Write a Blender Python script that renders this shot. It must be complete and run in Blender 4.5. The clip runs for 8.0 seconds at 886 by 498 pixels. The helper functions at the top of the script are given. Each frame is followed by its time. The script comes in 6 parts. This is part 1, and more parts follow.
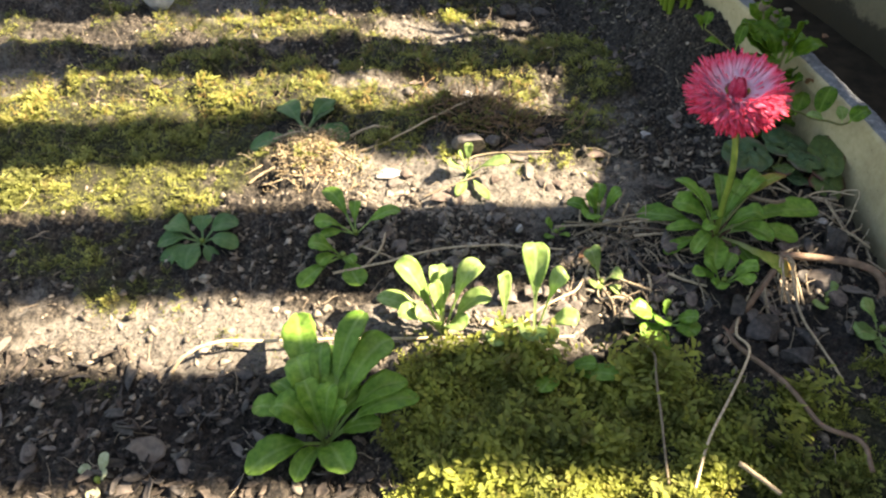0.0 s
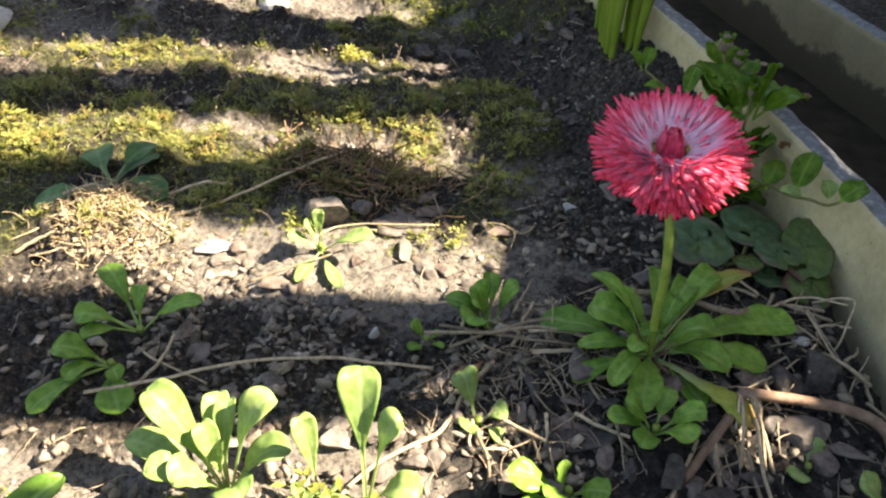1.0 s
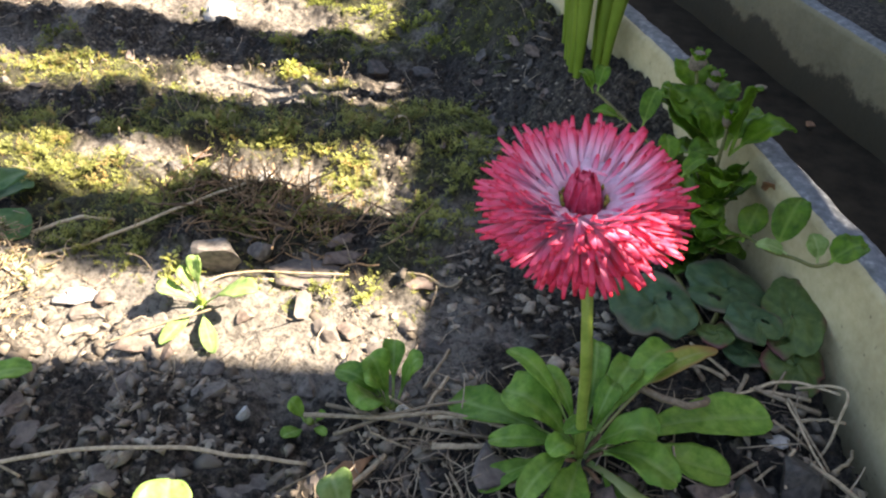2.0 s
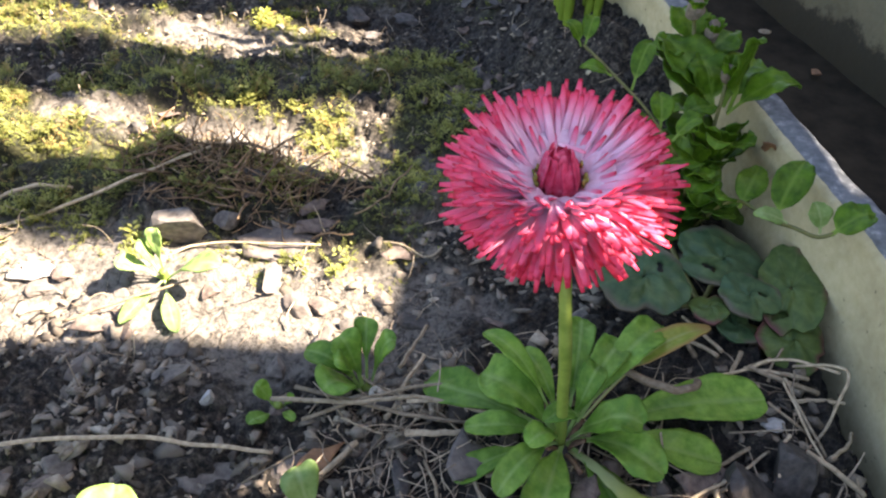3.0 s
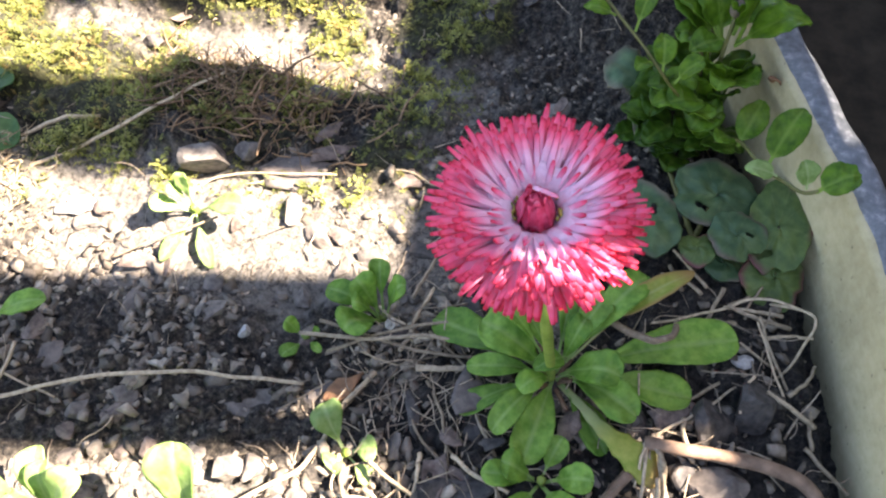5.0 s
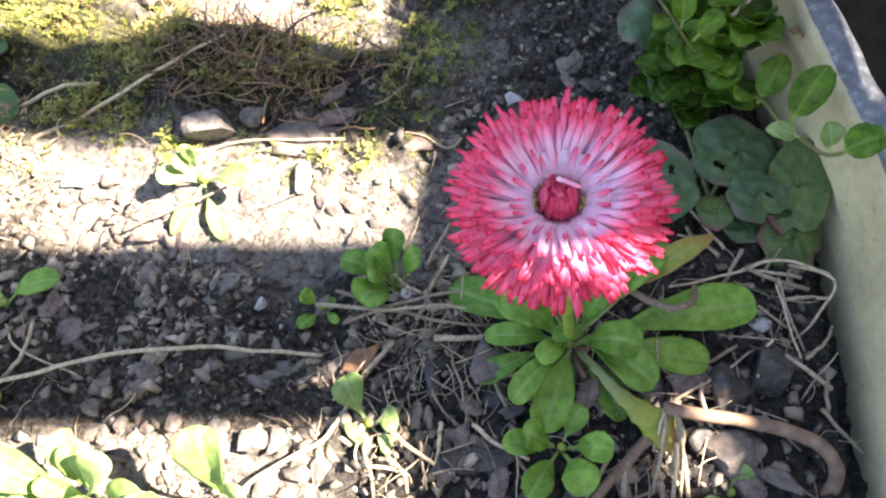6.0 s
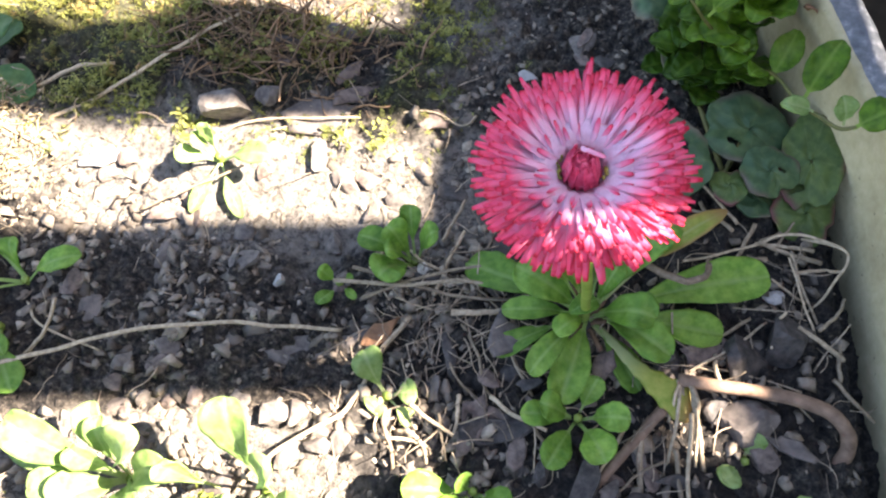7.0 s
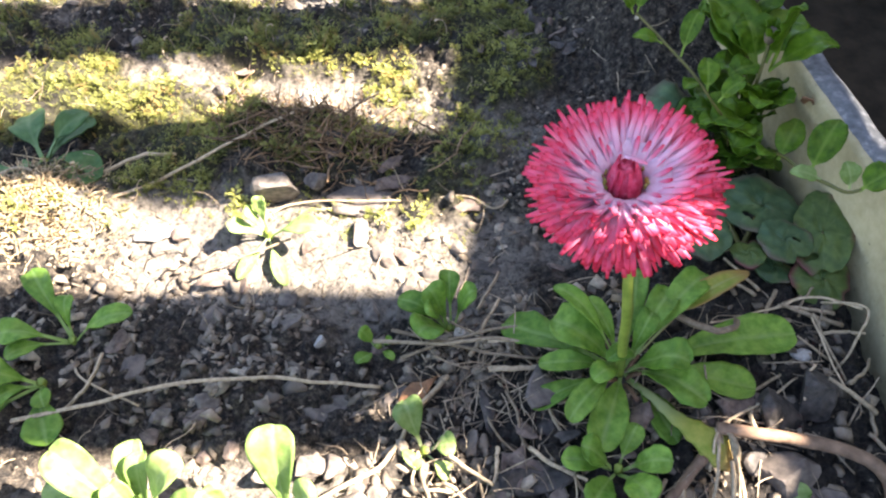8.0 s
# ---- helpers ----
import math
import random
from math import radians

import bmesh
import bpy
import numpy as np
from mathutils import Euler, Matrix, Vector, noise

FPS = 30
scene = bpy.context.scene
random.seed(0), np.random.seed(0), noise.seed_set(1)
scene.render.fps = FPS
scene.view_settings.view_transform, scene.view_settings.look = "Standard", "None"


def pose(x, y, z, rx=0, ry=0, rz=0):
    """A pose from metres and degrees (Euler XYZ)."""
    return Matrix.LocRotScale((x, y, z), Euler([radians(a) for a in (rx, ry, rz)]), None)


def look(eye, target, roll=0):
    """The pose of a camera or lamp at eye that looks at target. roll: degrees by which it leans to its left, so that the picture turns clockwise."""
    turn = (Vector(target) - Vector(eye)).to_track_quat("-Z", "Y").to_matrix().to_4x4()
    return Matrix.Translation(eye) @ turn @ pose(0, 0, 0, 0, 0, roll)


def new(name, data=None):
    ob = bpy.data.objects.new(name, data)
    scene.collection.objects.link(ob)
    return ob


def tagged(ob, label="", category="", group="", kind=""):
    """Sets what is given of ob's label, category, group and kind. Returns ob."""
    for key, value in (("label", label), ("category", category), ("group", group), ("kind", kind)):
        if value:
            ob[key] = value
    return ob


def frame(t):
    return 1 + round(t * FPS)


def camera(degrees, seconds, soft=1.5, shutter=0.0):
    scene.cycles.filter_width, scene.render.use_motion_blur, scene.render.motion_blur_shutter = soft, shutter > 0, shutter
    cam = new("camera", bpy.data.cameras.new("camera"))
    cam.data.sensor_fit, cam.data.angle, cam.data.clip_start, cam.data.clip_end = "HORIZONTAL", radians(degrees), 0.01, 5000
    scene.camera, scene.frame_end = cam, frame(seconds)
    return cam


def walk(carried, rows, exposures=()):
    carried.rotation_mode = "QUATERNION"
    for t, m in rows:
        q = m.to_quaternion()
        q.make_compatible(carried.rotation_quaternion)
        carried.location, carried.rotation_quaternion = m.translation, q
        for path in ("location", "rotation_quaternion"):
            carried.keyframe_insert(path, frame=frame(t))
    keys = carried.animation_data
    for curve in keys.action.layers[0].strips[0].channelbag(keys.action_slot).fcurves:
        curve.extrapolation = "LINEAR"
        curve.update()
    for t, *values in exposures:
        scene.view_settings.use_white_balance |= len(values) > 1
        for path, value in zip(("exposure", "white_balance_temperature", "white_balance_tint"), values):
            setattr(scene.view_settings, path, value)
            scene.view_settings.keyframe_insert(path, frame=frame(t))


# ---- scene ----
cam = camera(62.1, 8.0, soft=2.2)
PATH = [
    (0, (0.032, 0.015, 0.345), (-0.154, 1.35, -1.133), -2.0),
    (0.5, (0.068, 0.08, 0.307), (-0.038, 1.471, -1.126), 0.8),
    (1, (0.091, 0.132, 0.258), (-0.081, 1.59, -1.099), 1.1),
    (1.5, (0.115, 0.172, 0.234), (-0.119, 1.665, -1.076), -0.0),
    (1.7, (0.124, 0.184, 0.231), (-0.113, 1.671, -1.085), 0.8),
    (2.8, (0.136, 0.215, 0.218), (-0.098, 1.66, -1.145), -0.2),
    (3, (0.137, 0.219, 0.221), (-0.084, 1.597, -1.212), -0.0),
    (3.5, (0.147, 0.23, 0.228), (-0.057, 1.463, -1.334), -0.4),
    (4, (0.139, 0.242, 0.247), (-0.04, 1.326, -1.424), -0.6),
    (4.2, (0.141, 0.244, 0.251), (-0.049, 1.294, -1.441), -2.1),
    (5.3, (0.145, 0.261, 0.272), (-0.123, 1.102, -1.523), -8.2),
    (5.5, (0.142, 0.266, 0.272), (-0.116, 1.06, -1.545), -10.0),
    (6, (0.138, 0.269, 0.274), (-0.103, 0.997, -1.574), -10.5),
    (6.5, (0.135, 0.267, 0.275), (-0.102, 0.97, -1.583), -10.8),
    (7, (0.133, 0.263, 0.276), (-0.106, 0.958, -1.584), -11.3),
    (7.5, (0.13, 0.256, 0.271), (-0.135, 1.172, -1.487), -8.3),
    (8, (0.124, 0.212, 0.269), (-0.158, 1.343, -1.357), -5.9),
]
walk(cam, [(t, look(eye, target, roll)) for t, eye, target, roll in PATH],
     exposures=[(0.0, 2.6, 8350, 12.5), (1.0, 2.58, 8000, 13), (2.0, 2.85, 7550, 15), (3.5, 3.22, 7350, 17.5), (6.5, 3.37, 7150, 18), (8.0, 3.32, 7200, 17)])

# ---- sky and sun ----
SUN = Vector((1.0, 0.15, 1.03)).normalized()
world = bpy.data.worlds.new("sky")
scene.world = world
world.use_nodes = True
wn = world.node_tree.nodes
sky = wn.new("ShaderNodeTexSky")
sky.sky_type, sky.sun_disc = "NISHITA", False
sky.sun_elevation, sky.sun_rotation = math.asin(SUN.z), math.atan2(SUN.x, SUN.y)
wn["Background"].inputs[1].default_value = 0.06
world.node_tree.links.new(sky.outputs[0], wn["Background"].inputs[0])
lamp = bpy.data.lights.new("sun", "SUN")
lamp.energy, lamp.angle, lamp.color = 5.0, radians(0.53), (1.0, 0.95, 0.86)
new("sun", lamp).matrix_world = look(SUN * 5, (0, 0, 0))


# ---- materials ----
def mat(name, rough=0.7, metal=0.0):
    m = bpy.data.materials.new(name)
    m.use_nodes = True
    b = m.node_tree.nodes["Principled BSDF"]
    b.inputs["Roughness"].default_value, b.inputs["Metallic"].default_value = rough, metal
    return m, m.node_tree.nodes, m.node_tree.links, b


def tex(nodes, links, scale, detail=6, rough=0.6, kind="ShaderNodeTexNoise"):
    n = nodes.new(kind)
    n.inputs["Scale"].default_value = scale
    if kind == "ShaderNodeTexNoise":
        n.inputs["Detail"].default_value, n.inputs["Roughness"].default_value = detail, rough
    co = nodes.new("ShaderNodeTexCoord")
    links.new(co.outputs["Object"], n.inputs["Vector"])
    return n.outputs[0]


def ramp(nodes, links, fac, stops):
    r = nodes.new("ShaderNodeValToRGB")
    e = r.color_ramp.elements
    while len(e) < len(stops):
        e.new(0.5)
    for k, (p, c) in enumerate(stops):
        e[k].position, e[k].color = p, (*c, 1)
    links.new(fac, r.inputs[0])
    return r.outputs[0]


def mixc(nodes, links, fac, a, b, blend="MIX"):
    m = nodes.new("ShaderNodeMix")
    m.data_type, m.blend_type = "RGBA", blend
    for k, v in ((0, fac), (6, a), (7, b)):
        if isinstance(v, (int, float)):
            m.inputs[k].default_value = v
        elif isinstance(v, tuple):
            m.inputs[k].default_value = (*v, 1)
        else:
            links.new(v, m.inputs[k])
    return m.outputs[2]


def math_node(nodes, links, op, a, b):
    m = nodes.new("ShaderNodeMath")
    m.operation = op
    for k, v in ((0, a), (1, b)):
        if isinstance(v, (int, float)):
            m.inputs[k].default_value = v
        else:
            links.new(v, m.inputs[k])
    return m.outputs[0]


def attr(nodes, name):
    a = nodes.new("ShaderNodeAttribute")
    a.attribute_name = name
    return a.outputs["Fac"]


def rnd(nodes, island=False):
    return (nodes.new("ShaderNodeNewGeometry").outputs["Random Per Island"] if island
            else nodes.new("ShaderNodeObjectInfo").outputs["Random"])


def bump(nodes, links, b, height, strength, distance):
    n = nodes.new("ShaderNodeBump")
    n.inputs["Strength"].default_value, n.inputs["Distance"].default_value = strength, distance
    links.new(height, n.inputs["Height"])
    links.new(n.outputs[0], b.inputs["Normal"])


def see_through(m, nodes, links, b, colour, share):
    """Mixes in light that comes through thin leaves and petals."""
    t, mix = nodes.new("ShaderNodeBsdfTranslucent"), nodes.new("ShaderNodeMixShader")
    links.new(colour, t.inputs[0])
    mix.inputs[0].default_value = share
    links.new(b.outputs[0], mix.inputs[1])
    links.new(t.outputs[0], mix.inputs[2])
    links.new(mix.outputs[0], nodes["Material Output"].inputs[0])


def soil_material():
    m, n, l, b = mat("soil", 0.95)
    big = tex(n, l, 22, 5, 0.6)
    fine = tex(n, l, 380, 8, 0.7)
    grain = tex(n, l, 1500, 3, 0.6)
    base = ramp(n, l, fine, [(0.41, (0.005, 0.0042, 0.0034)), (0.53, (0.060, 0.050, 0.040)), (0.68, (0.22, 0.188, 0.150))])
    tint = ramp(n, l, big, [(0.35, (0.62, 0.60, 0.58)), (0.65, (1.0, 0.97, 0.92))])
    base = mixc(n, l, 1.0, base, tint, "MULTIPLY")
    spots = ramp(n, l, grain, [(0.62, (0, 0, 0)), (0.70, (1, 1, 1))])
    base = mixc(n, l, math_node(n, l, "MULTIPLY", spots, 0.35), base, (0.33, 0.31, 0.28))
    green = ramp(n, l, fine, [(0.35, (0.008, 0.011, 0.003)), (0.65, (0.060, 0.062, 0.014))])
    base = mixc(n, l, math_node(n, l, "MULTIPLY", attr(n, "moss"), 0.8), base, green)
    # dark humus colour, doubling as painted shade
    humus_shade = ramp(n, l, fine, [(0.40, (0.004, 0.0033, 0.0028)), (0.72, (0.044, 0.035, 0.029))])
    base = mixc(n, l, attr(n, "humus_shade"), base, humus_shade)
    # pale dried skin; its paleness also paints the sunlit stripes brighter
    lit_crust = ramp(n, l, fine, [(0.37, (0.042, 0.036, 0.030)), (0.48, (0.155, 0.137, 0.115)), (0.70, (0.245, 0.222, 0.192))])
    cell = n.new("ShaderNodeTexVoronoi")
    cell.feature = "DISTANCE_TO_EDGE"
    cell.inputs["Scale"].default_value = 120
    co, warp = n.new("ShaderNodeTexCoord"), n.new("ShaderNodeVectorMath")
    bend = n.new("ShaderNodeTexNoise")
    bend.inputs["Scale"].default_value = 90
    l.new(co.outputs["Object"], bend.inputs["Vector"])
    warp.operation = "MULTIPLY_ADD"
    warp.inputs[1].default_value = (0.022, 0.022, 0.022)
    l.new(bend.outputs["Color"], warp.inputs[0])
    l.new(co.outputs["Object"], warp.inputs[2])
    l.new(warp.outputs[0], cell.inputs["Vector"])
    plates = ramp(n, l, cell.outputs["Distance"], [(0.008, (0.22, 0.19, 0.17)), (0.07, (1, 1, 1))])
    lit_crust = mixc(n, l, ramp(n, l, big, [(0.44, (0, 0, 0)), (0.60, (0.85, 0.85, 0.85))]), lit_crust, mixc(n, l, 1.0, lit_crust, plates, "MULTIPLY"))
    base = mixc(n, l, attr(n, "lit_crust"), base, lit_crust)
    l.new(base, b.inputs["Base Color"])
    bump(n, l, b, math_node(n, l, "ADD", fine, grain), 0.9, 0.0012)
    return m


def stone_material(name, dark, light, island=False, scale=300):
    m, n, l, b = mat(name, 0.85)
    f = tex(n, l, scale, 6, 0.65)
    c = ramp(n, l, f, [(0.3, dark), (0.7, light)])
    v = ramp(n, l, rnd(n, island), [(0.0, (0.30, 0.28, 0.27)), (0.5, (0.74, 0.70, 0.68)), (0.90, (1.12, 1.06, 1.0)), (1.0, (1.7, 1.66, 1.6))])
    c = mixc(n, l, 1.0, c, v, "MULTIPLY")
    l.new(c, b.inputs["Base Color"])
    bump(n, l, b, f, 0.5, 0.0008)
    return m


def straw_material(name, dark, light, island=True, scale=500):
    m, n, l, b = mat(name, 0.75)
    f = tex(n, l, scale, 4, 0.6)
    c = ramp(n, l, f, [(0.3, dark), (0.7, light)])
    v = ramp(n, l, rnd(n, island), [(0.0, (0.45, 0.42, 0.4)), (0.6, (0.9, 0.88, 0.85)), (1.0, (1.3, 1.25, 1.2))])
    c = mixc(n, l, 1.0, c, v, "MULTIPLY")
    l.new(c, b.inputs["Base Color"])
    bump(n, l, b, f, 0.4, 0.0005)
    return m


def leaf_material(name, dark, light, vein=(0.30, 0.40, 0.14), rough=0.42, through_share=0.38, edge=None):
    """Blade with a paler midrib, mottled, a little different leaf by leaf."""
    m, n, l, b = mat(name, rough)
    f = tex(n, l, 260, 5, 0.6)
    big = tex(n, l, 70, 3, 0.5)
    c = ramp(n, l, f, [(0.3, dark), (0.7, light)])
    v = ramp(n, l, rnd(n), [(0.0, (0.72, 0.78, 0.7)), (1.0, (1.2, 1.15, 1.15))])
    c = mixc(n, l, 1.0, c, v, "MULTIPLY")
    c = mixc(n, l, ramp(n, l, big, [(0.5, (0, 0, 0)), (0.75, (0.3, 0.3, 0.3))]), c, (0.20, 0.24, 0.05))
    c = mixc(n, l, attr(n, "rib"), c, vein)
    if edge:
        c = mixc(n, l, attr(n, "edge"), c, edge)
    l.new(c, b.inputs["Base Color"])
    bump(n, l, b, math_node(n, l, "ADD", f, attr(n, "rib")), 0.35, 0.0006)
    b.inputs["Specular IOR Level"].default_value = 0.24
    bright = mixc(n, l, 1.0, c, (1.1, 1.2, 0.95), "MULTIPLY")
    see_through(m, n, l, b, bright, through_share)
    return m


def moss_material(name, dark, light, tip):
    m, n, l, b = mat(name, 0.7)
    c = ramp(n, l, rnd(n, True), [(0.0, dark), (0.8, light), (1.0, (light[0] * 1.3, light[1] * 1.05, light[2]))])
    c = mixc(n, l, math_node(n, l, "MULTIPLY", attr(n, "along"), 0.7), c, tip)
    patch, spot = tex(n, l, 30, 4, 0.6), tex(n, l, 75, 3, 0.6)
    c = mixc(n, l, 1.0, c, ramp(n, l, patch, [(0.36, (0.55, 0.56, 0.55)), (0.60, (1.2, 1.15, 1.0))]), "MULTIPLY")
    c = mixc(n, l, ramp(n, l, spot, [(0.56, (0, 0, 0)), (0.70, (0.6, 0.6, 0.6))]), c, (0.15, 0.10, 0.03))
    l.new(c, b.inputs["Base Color"])
    see_through(m, n, l, b, c, 0.4)
    return m


def petal_material():
    m, n, l, b = mat("petal", 0.5)
    a = attr(n, "along")
    f = tex(n, l, 700, 3, 0.5)
    a = math_node(n, l, "ADD", a, math_node(n, l, "MULTIPLY", math_node(n, l, "SUBTRACT", f, 0.5), 0.18))
    a = math_node(n, l, "ADD", a, math_node(n, l, "MULTIPLY", math_node(n, l, "SUBTRACT", rnd(n), 0.5), 0.16))
    c = ramp(n, l, a, [(0.0, (0.98, 0.63, 0.76)), (0.12, (0.98, 0.54, 0.69)), (0.30, (0.98, 0.37, 0.53)), (0.50, (0.98, 0.31, 0.47)),
                       (0.74, (0.97, 0.165, 0.295)), (0.94, (0.94, 0.080, 0.17)), (1.0, (0.70, 0.026, 0.065))])
    l.new(c, b.inputs["Base Color"])
    b.inputs["Specular IOR Level"].default_value = 0.3
    see_through(m, n, l, b, c, 0.30)
    return m


def plain_material(name, stops, scale, rough=0.7, bump_d=0.0005, thru=0.0, detail=5, gloss=0.5):
    m, n, l, b = mat(name, rough)
    f = tex(n, l, scale, detail, 0.6)
    c = ramp(n, l, f, stops)
    l.new(c, b.inputs["Base Color"])
    b.inputs["Specular IOR Level"].default_value = gloss
    bump(n, l, b, f, 0.5, bump_d)
    if thru:
        see_through(m, n, l, b, c, thru)
    return m


def board_material(name, damp=None):
    m, n, l, b = mat(name, 0.9)
    big, fine, speck = tex(n, l, 18, 5, 0.65), tex(n, l, 260, 6, 0.65), tex(n, l, 420, 2, 0.5)
    c = ramp(n, l, big, [(0.3, (0.37, 0.305, 0.155)), (0.55, (0.58, 0.485, 0.265)), (0.8, (0.46, 0.395, 0.22))])
    c = mixc(n, l, 0.35, c, ramp(n, l, fine, [(0.3, (0.18, 0.17, 0.11)), (0.7, (0.44, 0.41, 0.30))]))
    c = mixc(n, l, ramp(n, l, speck, [(0.70, (0, 0, 0)), (0.76, (0.7, 0.7, 0.7))]), c, (0.09, 0.08, 0.045))
    if damp is not None:
        xyz, co = n.new("ShaderNodeSeparateXYZ"), n.new("ShaderNodeTexCoord")
        l.new(co.outputs["Object"], xyz.inputs[0])
        edge = math_node(n, l, "ADD", xyz.outputs[2], math_node(n, l, "MULTIPLY", math_node(n, l, "SUBTRACT", tex(n, l, 26, 6, 0.7), 0.5), 0.06))
        wet = ramp(n, l, math_node(n, l, "MULTIPLY", math_node(n, l, "ADD", edge, 0.05), 10), [(0.5 + 10 * damp, (1, 1, 1)), (0.56 + 10 * damp, (0, 0, 0))])
        c = mixc(n, l, math_node(n, l, "MULTIPLY", wet, 0.88), c, (0.02, 0.018, 0.014))
        c = mixc(n, l, 0.62, c, (0.045, 0.038, 0.020))
    l.new(c, b.inputs["Base Color"])
    bump(n, l, b, math_node(n, l, "ADD", fine, big), 0.5, 0.001)
    return m


SOIL = soil_material()
GRAVEL = stone_material("gravel", (0.150, 0.128, 0.100), (0.385, 0.335, 0.265), True)
PEBBLE = stone_material("pebble", (0.145, 0.125, 0.100), (0.365, 0.322, 0.26))
SLATE = plain_material("slate", [(0.35, (0.018, 0.016, 0.0145)), (0.68, (0.088, 0.074, 0.064))], 300, 0.7, 0.0008)
BROWNCHIP = plain_material("bark", [(0.32, (0.06, 0.044, 0.036)), (0.68, (0.22, 0.165, 0.135))], 300, 0.85, 0.0008)
MULCH = stone_material("mulch", (0.030, 0.025, 0.021), (0.150, 0.122, 0.100), True)
RUST = plain_material("rust_bark", [(0.3, (0.13, 0.07, 0.04)), (0.7, (0.34, 0.17, 0.08))], 260, 0.85, 0.001)
RUSTY = plain_material("dried_stalk", [(0.3, (0.10, 0.05, 0.03)), (0.7, (0.24, 0.14, 0.08))], 400, 0.8, 0.0006)
PALE = plain_material("pale_stone", [(0.3, (0.24, 0.23, 0.215)), (0.7, (0.44, 0.425, 0.40))], 320, 0.85, 0.0008)
GREYSTONE = plain_material("grey_stone", [(0.32, (0.060, 0.051, 0.044)), (0.68, (0.20, 0.172, 0.148))], 260, 0.85, 0.0007)
DARKSTONE = plain_material("dark_stone", [(0.30, (0.060, 0.050, 0.043)), (0.68, (0.18, 0.148, 0.124))], 220, 0.7, 0.0006)
STRAW = straw_material("straw", (0.20, 0.155, 0.11), (0.50, 0.41, 0.30))
STRAW_ONE = straw_material("straw_single", (0.27, 0.205, 0.13), (0.56, 0.46, 0.32), False)
HAY = straw_material("hay", (0.17, 0.105, 0.045), (0.62, 0.52, 0.34))
BARK = straw_material("brown_stalk", (0.10, 0.062, 0.040), (0.235, 0.155, 0.105), False, 220)
ROOTS = straw_material("red_roots", (0.10, 0.058, 0.030), (0.38, 0.25, 0.14))
LEAF = leaf_material("leaf", (0.115, 0.265, 0.038), (0.285, 0.475, 0.088), (0.38, 0.52, 0.19), 0.34)
LEAF_YOUNG = leaf_material("young_leaf", (0.20, 0.32, 0.085), (0.38, 0.50, 0.20), (0.48, 0.56, 0.28))
LEAF_PALE = leaf_material("bleached_leaf", (0.34, 0.40, 0.24), (0.60, 0.62, 0.45), (0.6, 0.62, 0.45))
LEAF_DULL = leaf_material("dull_leaf", (0.075, 0.175, 0.066), (0.155, 0.285, 0.112), (0.21, 0.33, 0.15))
LEAF_BLUE = leaf_material("round_leaf", (0.038, 0.086, 0.042), (0.092, 0.158, 0.078), (0.16, 0.21, 0.095), 0.34, 0.12, (0.12, 0.105, 0.075))
LEAF_OLIVE = leaf_material("old_round_leaf", (0.055, 0.095, 0.030), (0.13, 0.18, 0.055), (0.20, 0.24, 0.10), 0.36, 0.15, (0.15, 0.06, 0.055))
LEAF_DARK = leaf_material("shiny_leaf", (0.048, 0.118, 0.008), (0.140, 0.275, 0.020), (0.25, 0.38, 0.07), 0.36, 0.34)
# darker copy of the shiny leaf: shade painted into inner, lower leaves
LEAF_SHADED = leaf_material("shaded_shiny_leaf", (0.022, 0.064, 0.006), (0.085, 0.178, 0.014), (0.16, 0.25, 0.04), 0.36, 0.28)
LEAF_YELLOW = leaf_material("withered_leaf", (0.26, 0.35, 0.055), (0.50, 0.50, 0.12), (0.50, 0.54, 0.26), 0.55, 0.3, (0.42, 0.27, 0.10))
STEM = plain_material("stem", [(0.3, (0.16, 0.24, 0.035)), (0.7, (0.28, 0.36, 0.07))], 220, 0.5, 0.0004, 0.15)
CREEPER = plain_material("creeper_stem", [(0.3, (0.085, 0.095, 0.020)), (0.7, (0.18, 0.165, 0.05))], 220, 0.5, 0.0004, 0.1)
STRAP = plain_material("strap_leaf", [(0.3, (0.19, 0.30, 0.03)), (0.7, (0.27, 0.40, 0.05))], 60, 0.45, 0.0004, 0.4)
BUD = plain_material("bud", [(0.3, (0.085, 0.075, 0.045)), (0.7, (0.25, 0.19, 0.15))], 500, 0.7, 0.0006)
PETAL = petal_material()
DISC = plain_material("disc", [(0.35, (0.74, 0.055, 0.14)), (0.58, (0.90, 0.15, 0.27)), (0.75, (0.93, 0.40, 0.50))], 420, 0.6, 0.0004, 0.4)
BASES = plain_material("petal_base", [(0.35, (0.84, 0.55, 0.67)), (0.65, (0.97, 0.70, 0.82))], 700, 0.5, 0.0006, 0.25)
RING = plain_material("disc_ring", [(0.3, (0.22, 0.21, 0.03)), (0.7, (0.46, 0.42, 0.09))], 900, 0.6, 0.0006)
MOSS = moss_material("moss", (0.012, 0.018, 0.003), (0.135, 0.172, 0.014), (0.42, 0.46, 0.105))
MOSS_THIN = moss_material("thin_moss", (0.022, 0.030, 0.004), (0.150, 0.182, 0.022), (0.53, 0.55, 0.19))
MOSS_DRY = moss_material("dry_moss", (0.16, 0.11, 0.03), (0.34, 0.25, 0.08), (0.42, 0.34, 0.14))
BOARD = board_material("cream_concrete")
BOARD_DAMP = board_material("stained_concrete", 0.006)
CAP = plain_material("grey_cement", [(0.30, (0.085, 0.092, 0.098)), (0.55, (0.155, 0.165, 0.174)), (0.74, (0.34, 0.34, 0.34))], 260, 0.85, 0.0008)
PATHM = plain_material("path_asphalt", [(0.3, (0.016, 0.0125, 0.0085)), (0.7, (0.044, 0.034, 0.0225))], 60, 0.9, 0.0006, gloss=0.12)
